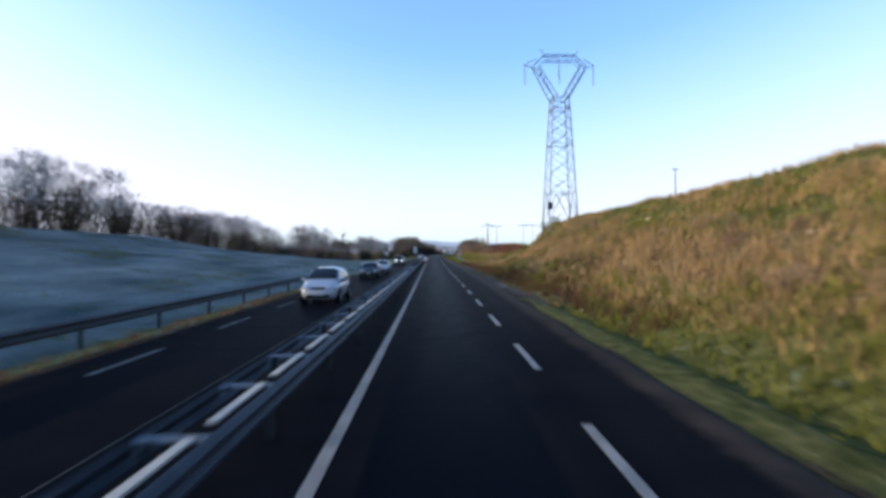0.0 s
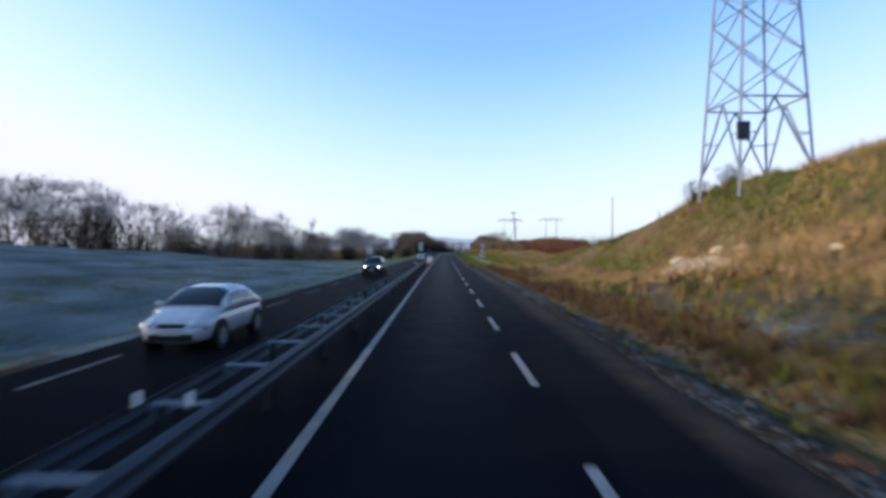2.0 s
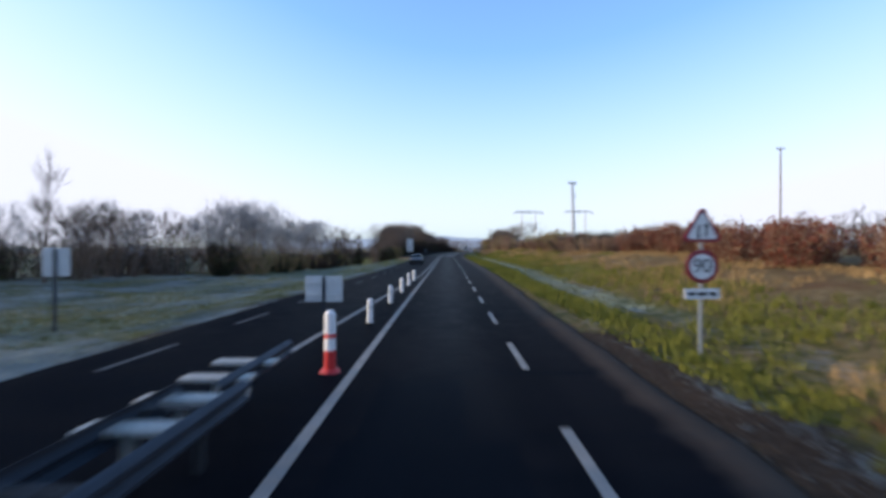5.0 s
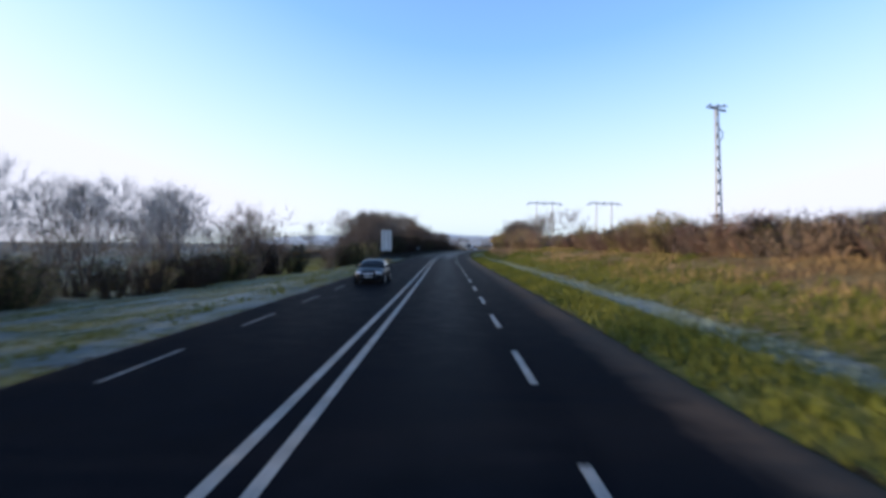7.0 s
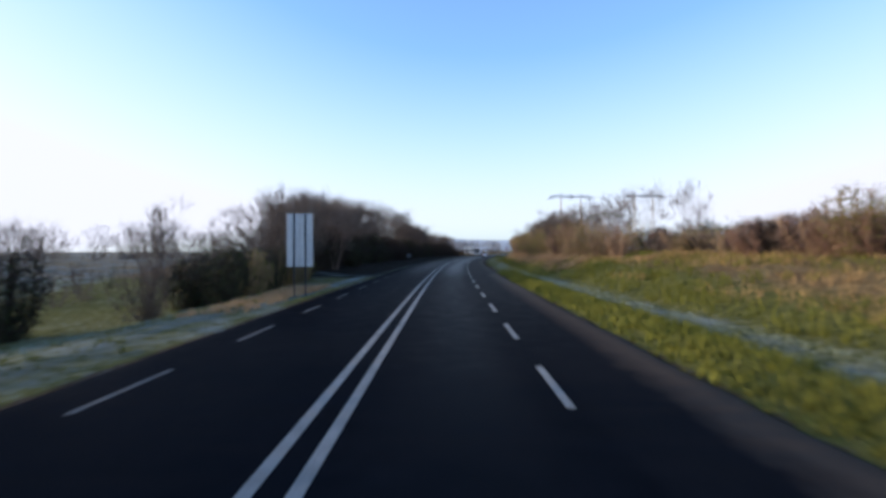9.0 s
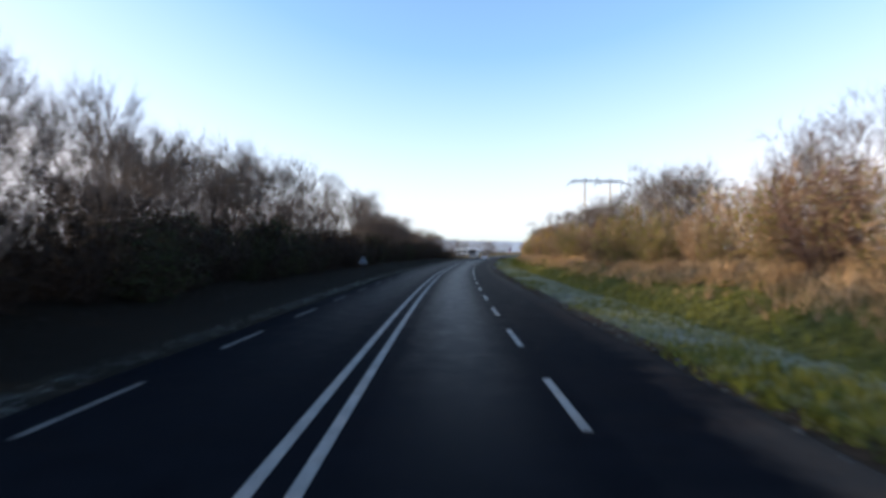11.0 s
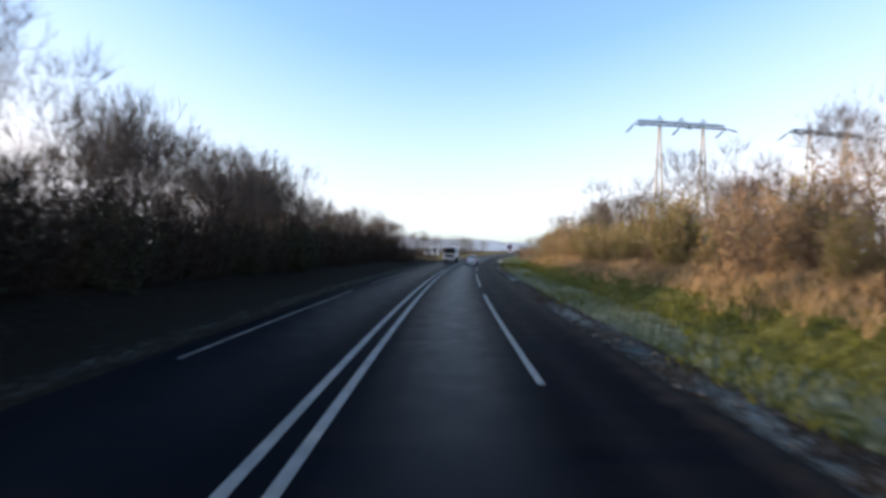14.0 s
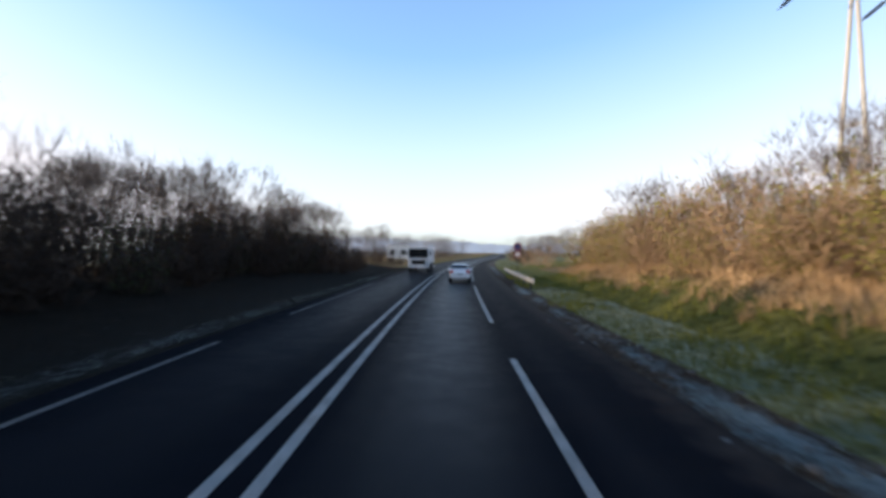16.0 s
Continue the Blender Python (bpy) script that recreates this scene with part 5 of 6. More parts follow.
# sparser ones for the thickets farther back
far_brush = [bush_proto(3.0, 3.2, SHADETWIG, 14, 12, label="sparse low bare scrub on rough grass") for _ in range(3)]
far_russet = [bush_proto(3.0, 3.2, RUSSET, 15, 13, label="sparse low bare scrub on rough grass") for _ in range(3)]
far_olive = [bush_proto(3.0, 3.0, RUSSET, 12, 7, OLIVE, 0.8, "sparse low olive scrub on rough grass", 0.04) for _ in range(2)]
far_dark = [bush_proto(3.0, 3.0, SHADETWIG, 12, 7, EVERGREEN, 0.9, "sparse low olive scrub on rough grass", 0.045) for _ in range(2)]
airy = [bush_proto(3.0, 3.0, RUSSET, 26, 11, OLIVE, 0.7, "thin shrub that keeps some olive leaves", 0.03) for _ in range(2)]
mauve = [bush_proto(3.0, 3.2, MAUVE, 26, 18, label="mauve-brown bare shrub in the hedge") for _ in range(2)]
PROTOS = leafy + haze_trees + airy + mauve + fuzzy + greybrush + far_grey + trees + saplings + golden + brush + russet + olive + dark + redbush + far_brush + far_russet + far_olive + far_dark


JOINED = []


def plant(protos, s, off, height, base=8.0, wide=1.0, group="", join=False):
    ob = protos[int(rng.integers(len(protos)))]
    k = height / base
    z = ground_z(s, off)
    m = at_road(s, off, z - 0.1, float(rng.random() * 360)) @ Matrix.Rotation(float(rng.normal() * 0.04), 4, "X")
    if join:
        JOINED.append((ob, m @ Matrix.Diagonal((k * wide, k * wide, k, 1))))
        return None
    c = copy_thing(ob, m)
    c.scale = (k * wide, k * wide, k)
    if group:
        c["group"] = group
    return c


def row(protos, s0, s1, step, off0, off1, h0, h1, base, wide=1.0, group="", jitter=0.5, join=False):
    s = s0
    while s < s1:
        o = off0 + (off1 - off0) * rng.random()
        u = min(max(0.5 + 1.1 * noise.noise(Vector((s * 0.11, off0 * 0.7, h1))) + 0.4 * (rng.random() - 0.5), 0), 1)
        plant(protos, s + step * jitter * (rng.random() - 0.5), o, h0 + (h1 - h0) * u, base, wide * (0.85 + 0.35 * rng.random()), group, join)
        s += step


# bank on the far side: tree row and the thicket under it
# The first two rows stand unseen behind the start, added to cast shade.
row(haze_trees, -44, 14, 4.0, -38, -32, 4.6, 6.0, 8, 1.2, "trees above the frosted bank", join=True)
row(far_grey + far_brush, -44, 8, 1.8, -37, -32.5, 2.4, 3.6, 3, 1.3, "thicket above the frosted bank", join=True)
row(haze_trees, 14, 44, 3.4, -38, -32, 4.6, 6.4, 8, 1.25, "trees above the frosted bank")
row(haze_trees + haze_trees + fuzzy, 44, 120, 2.6, -38, -32, 5.4, 7.8, 8, 1.1, "trees above the frosted bank")
row(haze_trees + fuzzy, 120, 176, 2.2, -31, -24, 6.0, 9.0, 8, 0.9, "trees above the frosted bank")
row(haze_trees, 42, 112, 2.8, -46, -39, 6.0, 7.6, 8, 1.2, "trees above the frosted bank", join=True)
row(haze_trees, 112, 200, 5.5, -62, -40, 7, 10, 8, 1.1, "trees above the frosted bank", join=True)
row(far_grey + far_grey + far_dark + far_brush, 8, 46, 1.1, -37, -32.5, 2.0, 3.4, 3, 1.2, "thicket above the frosted bank", join=True)
row(far_grey + far_dark + far_brush, 46, 125, 0.9, -37, -32.5, 3.2, 5.0, 3, 1.2, "thicket above the frosted bank", join=True)
row(far_grey + far_dark + far_brush, 116, 178, 0.8, -33, -26, 2.4, 3.6, 3, 1.4, "thicket above the frosted bank", join=True)
plant(saplings, 152, -24, 9.0, 8, 0.8)
# scrub before the opening
plant(fuzzy, 219.5, -18.0, 8.6, 8, 0.9)
plant(trees[4:], 217.5, -17.4, 8.0, 8, 0.9)
plant(trees[4:], 221.5, -19.5, 7.0, 8, 0.9)
row(dark + brush + greybrush[:1] + olive[:1], 168, 221, 1.4, -22, -16.5, 2.2, 3.6, 3, 1.3, "scrub beside the frosted verge")
row(far_grey + far_russet[:1], 166, 216, 1.5, -28, -21, 2.4, 3.6, 3, 1.25, "scrub beside the frosted verge", join=True)
row(haze_trees + fuzzy[:1], 170, 217, 1.7, -26, -18.0, 6.6, 9.0, 8, 0.75, "thin trees in the scrub")
row(brush + dark + olive[:1], 227.5, 235, 0.9, -23, -15.5, 3.6, 5.4, 3, 0.95, "scrub island before the low field")
row(fuzzy, 228, 235, 2.2, -22, -16.5, 5.4, 6.8, 8, 0.7, "scrub island before the low field")
row(far_grey + far_dark, 246, 262, 2.5, -27, -19, 2.0, 3.6, 3, 1.1, "scrub beside the frosted verge", join=True)
plant(saplings, 250, -20.0, 8.0, 8, 1.0)
plant(fuzzy, 250.6, -19.4, 6.8, 8, 0.45)
plant(greybrush, 239, -14.2, 3.4, 3, 1.1)
plant(dark, 241, -13.0, 3.0, 3, 0.9)
row(dark + olive + brush + leafy, 240, 258, 1.2, -13.5, -10.6, 2.8, 4.4, 3, 1.05, "scrub beside the frosted verge")
row(fuzzy, 242, 252, 1.7, -16, -11.5, 4.0, 5.4, 8, 0.85, "bare trees on the shaded side")
row(fuzzy + trees[4:], 252, 272, 1.7, -15.5, -11.2, 6.4, 8.6, 8, 0.8, "bare trees on the shaded side")
plant(fuzzy, 254, -10.8, 8.6, 8, 0.7)
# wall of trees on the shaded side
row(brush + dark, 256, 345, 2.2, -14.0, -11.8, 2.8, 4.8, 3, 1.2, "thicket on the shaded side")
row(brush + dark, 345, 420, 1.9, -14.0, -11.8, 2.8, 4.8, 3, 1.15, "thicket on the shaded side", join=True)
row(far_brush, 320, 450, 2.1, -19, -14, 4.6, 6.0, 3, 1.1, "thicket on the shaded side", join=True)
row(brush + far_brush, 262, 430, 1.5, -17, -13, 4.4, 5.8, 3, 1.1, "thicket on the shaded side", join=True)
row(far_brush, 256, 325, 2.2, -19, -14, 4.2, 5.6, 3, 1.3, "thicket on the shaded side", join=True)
row(fuzzy + trees + trees, 272, 345, 3.2, -17.5, -13.0, 7.5, 11.0, 8, 0.75, "bare trees on the shaded side")
row(trees + fuzzy, 345, 445, 3.6, -17.5, -13.5, 6.0, 8.5, 8, 0.85, "bare trees on the shaded side")
row(fuzzy + trees, 338, 358, 3.4, -16.5, -13.5, 9.5, 12.0, 8, 0.7, "bare trees on the shaded side")
row(fuzzy + trees, 358, 380, 3.2, -16.5, -13.5, 7.5, 9.6, 8, 0.75, "bare trees on the shaded side")
for s, off, h in ((296, -13.2, 10.2), (301, -14.0, 11.2), (304, -12.6, 10.6), (309, -14.5, 11.6), (313, -13.0, 10.8), (319, -14.0, 11.4), (326, -13.4, 10.6)):
    plant(trees[:4], s, off, h, 8, 0.62)
row(fuzzy + trees[4:], 378, 426, 2.6, -17.5, -14.5, 6.6, 8.8, 8, 0.75, "bare trees on the shaded side")
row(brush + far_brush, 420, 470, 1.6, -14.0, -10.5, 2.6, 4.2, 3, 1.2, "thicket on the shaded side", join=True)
row(trees, 444, 470, 3.6, -17.5, -12.5, 5.0, 7.5, 8, 0.85, "bare trees on the shaded side")
row(fuzzy, 281, 314, 2.0, -18.5, -13.5, 8.0, 10.6, 8, 0.75, "bare trees on the shaded side")
row(far_brush, 282, 322, 1.8, -20, -16, 4.8, 6.0, 3, 1.1, "thicket on the shaded side", join=True)
row(fuzzy, 352, 378, 2.1, -18.0, -14.0, 8.0, 10.2, 8, 0.75, "bare trees on the shaded side")
row(far_brush, 350, 384, 1.8, -20, -16, 4.8, 5.8, 3, 1.1, "thicket on the shaded side", join=True)
# wine-red hedge and meadow shrubs
row(redbush, 132, 186, 1.6, 22.0, 27, 2.3, 3.2, 2.6, 1.15, "wine-red shrubs in the meadow")
row(far_russet + far_olive, 118, 200, 5.0, 33, 48, 1.4, 2.6, 3, 1.2, "shrubs behind the meadow", join=True)
row(far_dark + far_brush, 120, 290, 3.2, 62, 85, 4.0, 6.5, 3, 1.3, "far hedge behind the meadow", join=True)
row(fuzzy + trees, 120, 290, 3.0, 85, 120, 6.5, 9.5, 8, 1.3, "far trees behind the meadow", join=True)
row(far_grey, 215, 330, 2.2, -95, -50, 4.0, 7, 3, 1.4, "far hedge on the low field", join=True)
row(haze_trees, 215, 340, 4.0, -120, -60, 7, 10, 8, 1.2, "far trees on the low field", join=True)
row(far_dark, 12, 108, 6.0, 9.5, 19, 0.5, 1.2, 3, 1.5, "low scrub on the cut slope", join=True)
plant(dark, 83, 18.5, 1.6, 3, 1.6)
plant(dark, 80, 19.2, 1.4, 3, 1.6)
row(far_olive + far_olive + airy[:1], -6, 110, 2.1, 8.8, 19.5, 0.4, 1.2, 3, 1.7, "low scrub on the cut slope")
row(russet + mauve, -6, 125, 4.0, 8.6, 18, 0.4, 1.0, 3, 1.8, "low scrub on the cut slope", join=True)
# hedge on the sunny side
plant(leafy, 211, 20.8, 3.7, 3, 1.2)
plant(leafy, 213.5, 21.5, 4.0, 3, 1.2)
plant(olive, 217.5, 20.6, 3.8, 3, 1.1)
plant(leafy, 224, 20.6, 3.4, 3, 1.1)
plant(leafy, 236, 20.4, 3.6, 3, 1.1)
plant(airy, 222, 20.8, 3.6, 3, 1.1)
row(mauve + mauve + brush[:2] + olive[:1], 184, 268, 1.5, 19.8, 22.5, 1.8, 3.3, 3, 1.45, "hedge on the sunny bank")
row(far_dark + far_brush + far_grey, 182, 268, 1.4, 23, 28, 2.4, 3.8, 3, 1.2, "hedge on the sunny bank", join=True)
row(airy + olive + russet[:2] + mauve[:1] + airy, 262, 395, 2.4, 14.0, 17.0, 1.4, 4.2, 3, 1.05, "hedge on the sunny bank")
row(airy + olive + russet[:2], 388, 427, 2.0, 14.0, 17.0, 2.6, 5.0, 3, 1.15, "hedge on the sunny bank", join=True)
row(far_olive + far_olive + far_russet[:2] + mauve[:1], 262, 430, 1.9, 16.5, 20.5, 2.6, 5.6, 3, 1.2, "hedge on the sunny bank", join=True)
row(far_olive, 330, 385, 2.0, 15.5, 19.5, 3.6, 5.0, 3, 1.2, "hedge on the sunny bank", join=True)
row(far_russet[:1] + far_olive + far_olive, 385, 430, 1.7, 15.5, 19.5, 4.6, 6.2, 3, 1.2, "hedge on the sunny bank", join=True)
plant(leafy, 292, 14.5, 3.6, 3, 1.2)
plant(leafy, 297, 15.0, 4.6, 3, 1.1)
plant(leafy, 300, 14.6, 4.0, 3, 1.2)
plant(leafy, 318, 14.6, 3.6, 3, 1.2)
plant(leafy, 321, 15.2, 4.4, 3, 1.2)
plant(leafy, 338, 14.8, 3.2, 3, 1.2)
plant(leafy, 357, 14.5, 4.2, 3, 1.2)
plant(leafy, 360, 15.2, 4.8, 3, 1.1)
plant(leafy, 377, 15.0, 3.4, 3, 1.2)
plant(leafy, 390, 15.0, 3.6, 3, 1.2)
plant(trees[:4], 365, 19.0, 8.8, 8, 0.8)
plant(trees[:4], 369, 19.6, 8.0, 8, 0.8)
row(fuzzy + trees, 296, 330, 4.2, 17, 20.5, 6.0, 8.0, 8, 0.8, "bare trees on the sunny bank")
row(trees, 270, 425, 4.5, 16.0, 21, 5.5, 8.0, 8, 0.9, "bare trees on the sunny bank")
row(trees + saplings, 268, 425, 6.0, 21, 27, 7.0, 9.5, 8, 0.95, "bare trees on the sunny bank", join=True)
row(far_olive + far_dark, 296, 404, 2.6, 20.0, 23.0, 3.0, 4.4, 3, 1.3, "hedge on the sunny bank", join=True)
plant(golden, 338, 13.4, 4.6, 6, 1.1)
plant(golden, 331, 14.0, 5.2, 6, 1.1)
plant(trees, 274, 22.0, 8.0, 8, 1.1)
plant(trees, 279, 17.0, 7.0, 8, 1.1)
row(far_dark + far_brush, 186, 300, 1.9, 29, 36, 2.6, 4.0, 3, 1.3, "far hedge behind the meadow", join=True)
row(far_olive, 52, 86, 1.7, 13.5, 18.8, 0.8, 1.5, 3, 1.6, "low scrub on the cut slope")
row(far_russet + far_olive + far_grey, 184, 268, 1.2, 20.0, 23.0, 1.8, 2.8, 3, 1.5, "hedge on the sunny bank", join=True)
# woods in the distance where the road leads
row(far_brush + trees[3:], 540, 680, 4.0, -24, -16, 4, 6, 5, 1.3, "woods far along the road", join=True)
row(far_russet + far_brush, 452, 640, 4.0, 11, 16, 3, 4.5, 3, 1.4, "woods far along the road", join=True)
row(trees, 470, 700, 7.0, 20, 34, 7, 10, 8, 1.2, "woods far along the road", join=True)
for k in range(-24, 30):
    if abs(k * 3.0) > 10:
        plant(far_grey + far_brush, 575 + 12 * math.sin(k * 0.7), k * 3.0, 3.5 + 2.5 * rng.random(), 3, 1.3, "", True)
        plant(trees, 590 + 12 * math.sin(k * 1.3), k * 3.0 + 1.0, 6 + 3 * rng.random(), 8, 1.0, "", True)
row(trees + far_dark, 700, 716, 2.2, -40, 60, 5, 8, 6, 1.5, "woods far along the road", join=True)


for o0, o1 in ((-75, -11), (11, 75)):
    row(haze_trees, 530, 590, 1.3, o0, o1, 6.5, 9.5, 8, 1.3, "woods far along the road", join=True)
    row(far_grey, 530, 590, 1.3, o0, o1, 3.0, 4.6, 3, 1.5, "woods far along the road", join=True)


def join_thicket():
    """The bushes behind the front rows, as one mesh of loose twigs and leaves."""
    vs, fs, ms, mats, base = [], [], [], [], 0
    for ob, m in JOINED:
        mw = np.array(m)
        for c in ob.children:
            me = c.data
            if me.materials[0] not in mats:
                mats.append(me.materials[0])
            v = np.empty(len(me.vertices) * 3, np.float32)
            me.vertices.foreach_get("co", v)
            v = v.reshape(-1, 3) @ mw[:3, :3].T + mw[:3, 3]
            vs.append(v)
            ls = np.empty(len(me.loops), np.int32)
            me.loops.foreach_get("vertex_index", ls)
            lt = np.empty(len(me.polygons), np.int32)
            me.polygons.foreach_get("loop_total", lt)
            far = mw[1, 3] > 450 or abs(mw[0, 3]) > 48
            stay = rng.random(len(lt)) < (0.27 if mw[1, 3] > 450 else 0.6 if mw[0, 3] < -36 and mw[1, 3] < 120 else 0.42 if mw[0, 3] < -36 else 0.55 if far else 0.85 if mw[0, 3] > 15 and mw[1, 3] < 270 else 0.52 if mw[1, 3] > 250 and mw[0, 3] < 0 else 0.75 if mw[0, 3] < 0 and mw[1, 3] < 200 else 0.5)
            ls, lt = ls[np.repeat(stay, lt)], lt[stay]
            fs.append((ls + base, lt, np.full(len(lt), mats.index(me.materials[0]), np.int32)))
            base += len(v)
    v = np.concatenate(vs)
    ls, lt, mi = (np.concatenate([f[i] for f in fs]) for i in range(3))
    me = bpy.data.meshes.new("thicket")
    me.vertices.add(len(v))
    me.vertices.foreach_set("co", v.astype(np.float32).ravel())
    me.loops.add(len(ls))
    me.loops.foreach_set("vertex_index", ls.astype(np.int32))
    me.polygons.add(len(lt))
    starts = np.concatenate([[0], np.cumsum(lt)[:-1]]).astype(np.int32)
    me.polygons.foreach_set("loop_start", starts)
    me.polygons.foreach_set("loop_total", lt.astype(np.int32))
    me.polygons.foreach_set("material_index", mi.astype(np.int32))
    for m in mats:
        me.materials.append(m)
    me.update(calc_edges=True)
    me.validate()
    tagged(new("thicket", me), "dense bare and russet thicket behind the hedges", "thicket", kind="stuff")


join_thicket()
for ob in PROTOS:
    for c in ob.children_recursive:
        bpy.data.objects.remove(c)
    bpy.data.objects.remove(ob)


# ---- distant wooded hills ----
# Distance haze is painted in: blue-grey base colour plus a faint glow.
HAZE = surf("far_hill_painted_haze", (0.1, 0.12, 0.15), (0.16, 0.185, 0.22), 0.01, 0.95, 0.0, fine=0.2)
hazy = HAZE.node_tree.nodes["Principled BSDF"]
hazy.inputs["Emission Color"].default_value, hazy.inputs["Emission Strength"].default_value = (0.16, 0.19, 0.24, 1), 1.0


def far_hill(x0, x1, y, h, seed, name="far_hill"):
    n = 260
    verts, faces = [], []
    for i in range(n):
        u = i / (n - 1)
        x = x0 + (x1 - x0) * u
        z = h * (0.55 + 0.3 * math.sin(u * 5 + seed) + 0.18 * noise.noise(Vector((u * 9, seed, 0))) + 0.05 * noise.noise(Vector((u * 60, seed, 5)))) * math.sin(math.pi * min(max(u, 0.02), 0.98)) ** 0.4
        verts += [(x, y - 120, -2), (x, y, z), (x, y + 200, -2)]
    for i in range(n - 1):
        k = i * 3
        faces += [(k, k + 3, k + 4, k + 1), (k + 1, k + 4, k + 5, k + 2)]
    tagged(new(name, mesh_from(name, verts, faces, HAZE, True)), "wooded hill on the horizon, haze painted into its blue-grey", "hill", kind="structure")


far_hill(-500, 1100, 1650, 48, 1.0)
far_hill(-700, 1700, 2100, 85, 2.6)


# ---- stones ----
LIMESTONE = surf("pale_limestone", (0.34, 0.27, 0.18), (0.56, 0.47, 0.33), 2.0, 0.9, 0.8, rand=0.2)


def stone_mesh(seed):
    bm = bmesh.new()
    bmesh.ops.create_icosphere(bm, subdivisions=2, radius=1.0)
    for v in bm.verts:
        k = 1 + 0.35 * noise.noise(v.co * 1.3 + Vector((seed * 7.1, 0, 0))) + 0.15 * noise.noise(v.co * 3.1)
        v.co = Vector((v.co.x * k, v.co.y * k * 0.8, v.co.z * k * 0.6))
    me = bpy.data.meshes.new("stone")
    bm.to_mesh(me)
    bm.free()
    me.materials.append(LIMESTONE)
    return me


stone_shapes = [stone_mesh(i) for i in range(4)]


def stone(s, off, r):
    ob = new("stone", stone_shapes[int(rng.integers(4))])
    ob.matrix_world = at_road(s, off, ground_z(s, off) - r * 0.3, float(rng.random() * 360)) @ Matrix.Rotation(float(rng.normal() * 0.3), 4, "X") @ Matrix.Diagonal((r, r, r, 1))
    tagged(ob, "pale limestone block showing through the grass slope", "stone", "stones on the cut slope")


for s, off, r in ((67.5, 12.4, 0.4), (68.6, 12.9, 0.3), (69.5, 13.0, 0.5), (70.2, 13.5, 0.35), (70.8, 12.8, 0.4), (71.6, 13.4, 0.55), (72.4, 14.0, 0.4), (72.9, 13.3, 0.45), (73.6, 14.2, 0.55), (74.4, 13.7, 0.5), (75.0, 14.6, 0.4), (75.6, 14.0, 0.45), (76.4, 14.9, 0.5), (77.4, 15.3, 0.4), (78.6, 15.6, 0.4), (74.0, 15.6, 0.35), (71.0, 15.2, 0.3), (58.0, 14.0, 0.35), (62.0, 12.6, 0.25), (50.0, 12.2, 0.28), (44.0, 13.8, 0.25), (40.5, 10.2, 0.2), (66.0, 11.2, 0.3), (29.0, 12.8, 0.22), (17.5, 13.5, 0.2), (34.0, 15.5, 0.25), (38.0, 16.5, 0.3), (46.0, 16.0, 0.3)):
    stone(s, off, r * (1.9 if 66 < s < 80 else 1.0))


def clods(name, mat, count, s0, s1, offs, r0, r1, label):
    """Small angular lumps scattered along a strip, as one mesh."""
    bm = bmesh.new()
    bmesh.ops.create_icosphere(bm, subdivisions=1, radius=1.0)
    shape = [v.co.copy() for v in bm.verts]
    tris = [[v.index for v in f.verts] for f in bm.faces]
    bm.free()
    verts, faces = [], []
    for _ in range(count):
        s = float(rng.uniform(s0, s1))
        o = offs(s) + float(rng.normal()) * 0.45
        r = r0 + (r1 - r0) * float(rng.random()) ** 2
        p = rp(s, o, max(ground_z(s, o), -0.02) + r * 0.15)
        turn, seed, k = Matrix.Rotation(float(rng.random() * 6.283), 3, "Z"), Vector(rng.normal(size=3)) * 5, len(verts)
        for c in shape:
            q = c * (1 + 0.5 * noise.noise(c * 1.4 + seed))
            verts.append(p + turn @ Vector((q.x * r * 1.3, q.y * r, q.z * r * 0.6)))
        faces += [[k + i for i in t] for t in tris]
    tagged(new(name, mesh_from(name, verts, faces, mat)), label, "clods", kind="stuff")


CLOD = surf("frosted_earth", (0.035, 0.028, 0.022), (0.15, 0.15, 0.145), 1.6, 0.9, 0.5, fine=12)
clods("verge_clods", CLOD, 420, 24, 98, lambda s: right_edge(s) + 0.75, 0.02, 0.075, "frosted lumps of earth along the asphalt's edge")
clods("roadside_clods", CLOD, 500, 262, 400, lambda s: right_edge(s) + 0.5, 0.03, 0.09, "frosted lumps of earth along the asphalt's edge")


# ---- grass ----
def grass(name, mat, count, s0, s1, o0, o1, h0, h1, label, width=0.02, keep=None, lean=0.35):
    """Blades as one mesh of loose triangles."""
    sv = rng.uniform(s0, s1, count)
    ov = rng.uniform(o0, o1, count)
    verts, faces = [], []
    for s, o in zip(sv, ov):
        s, o = float(s), float(o)
        if keep and not keep(s, o):
            continue
        p = rp(s, o, ground_z(s, o) - 0.03)
        h = h0 + (h1 - h0) * rng.random() * (0.6 + 0.8 * max(0, noise.noise(Vector((s * 0.2, o * 0.3, 1))) + 0.3))
        for _ in range(3):
            a = rng.random() * 6.283
            side = Vector((math.cos(a), math.sin(a), 0)) * width
            q = p + Vector((rng.normal() * 0.1, rng.normal() * 0.1, 0))
            tip = q + Vector((rng.normal() * lean * h, rng.normal() * lean * h, h * (0.7 + 0.5 * rng.random())))
            k = len(verts)
            verts += [q - side, q + side, tip]
            faces.append((k, k + 1, k + 2))
    tagged(new(name, mesh_from(name, verts, faces, mat)), label, "grass", kind="stuff")


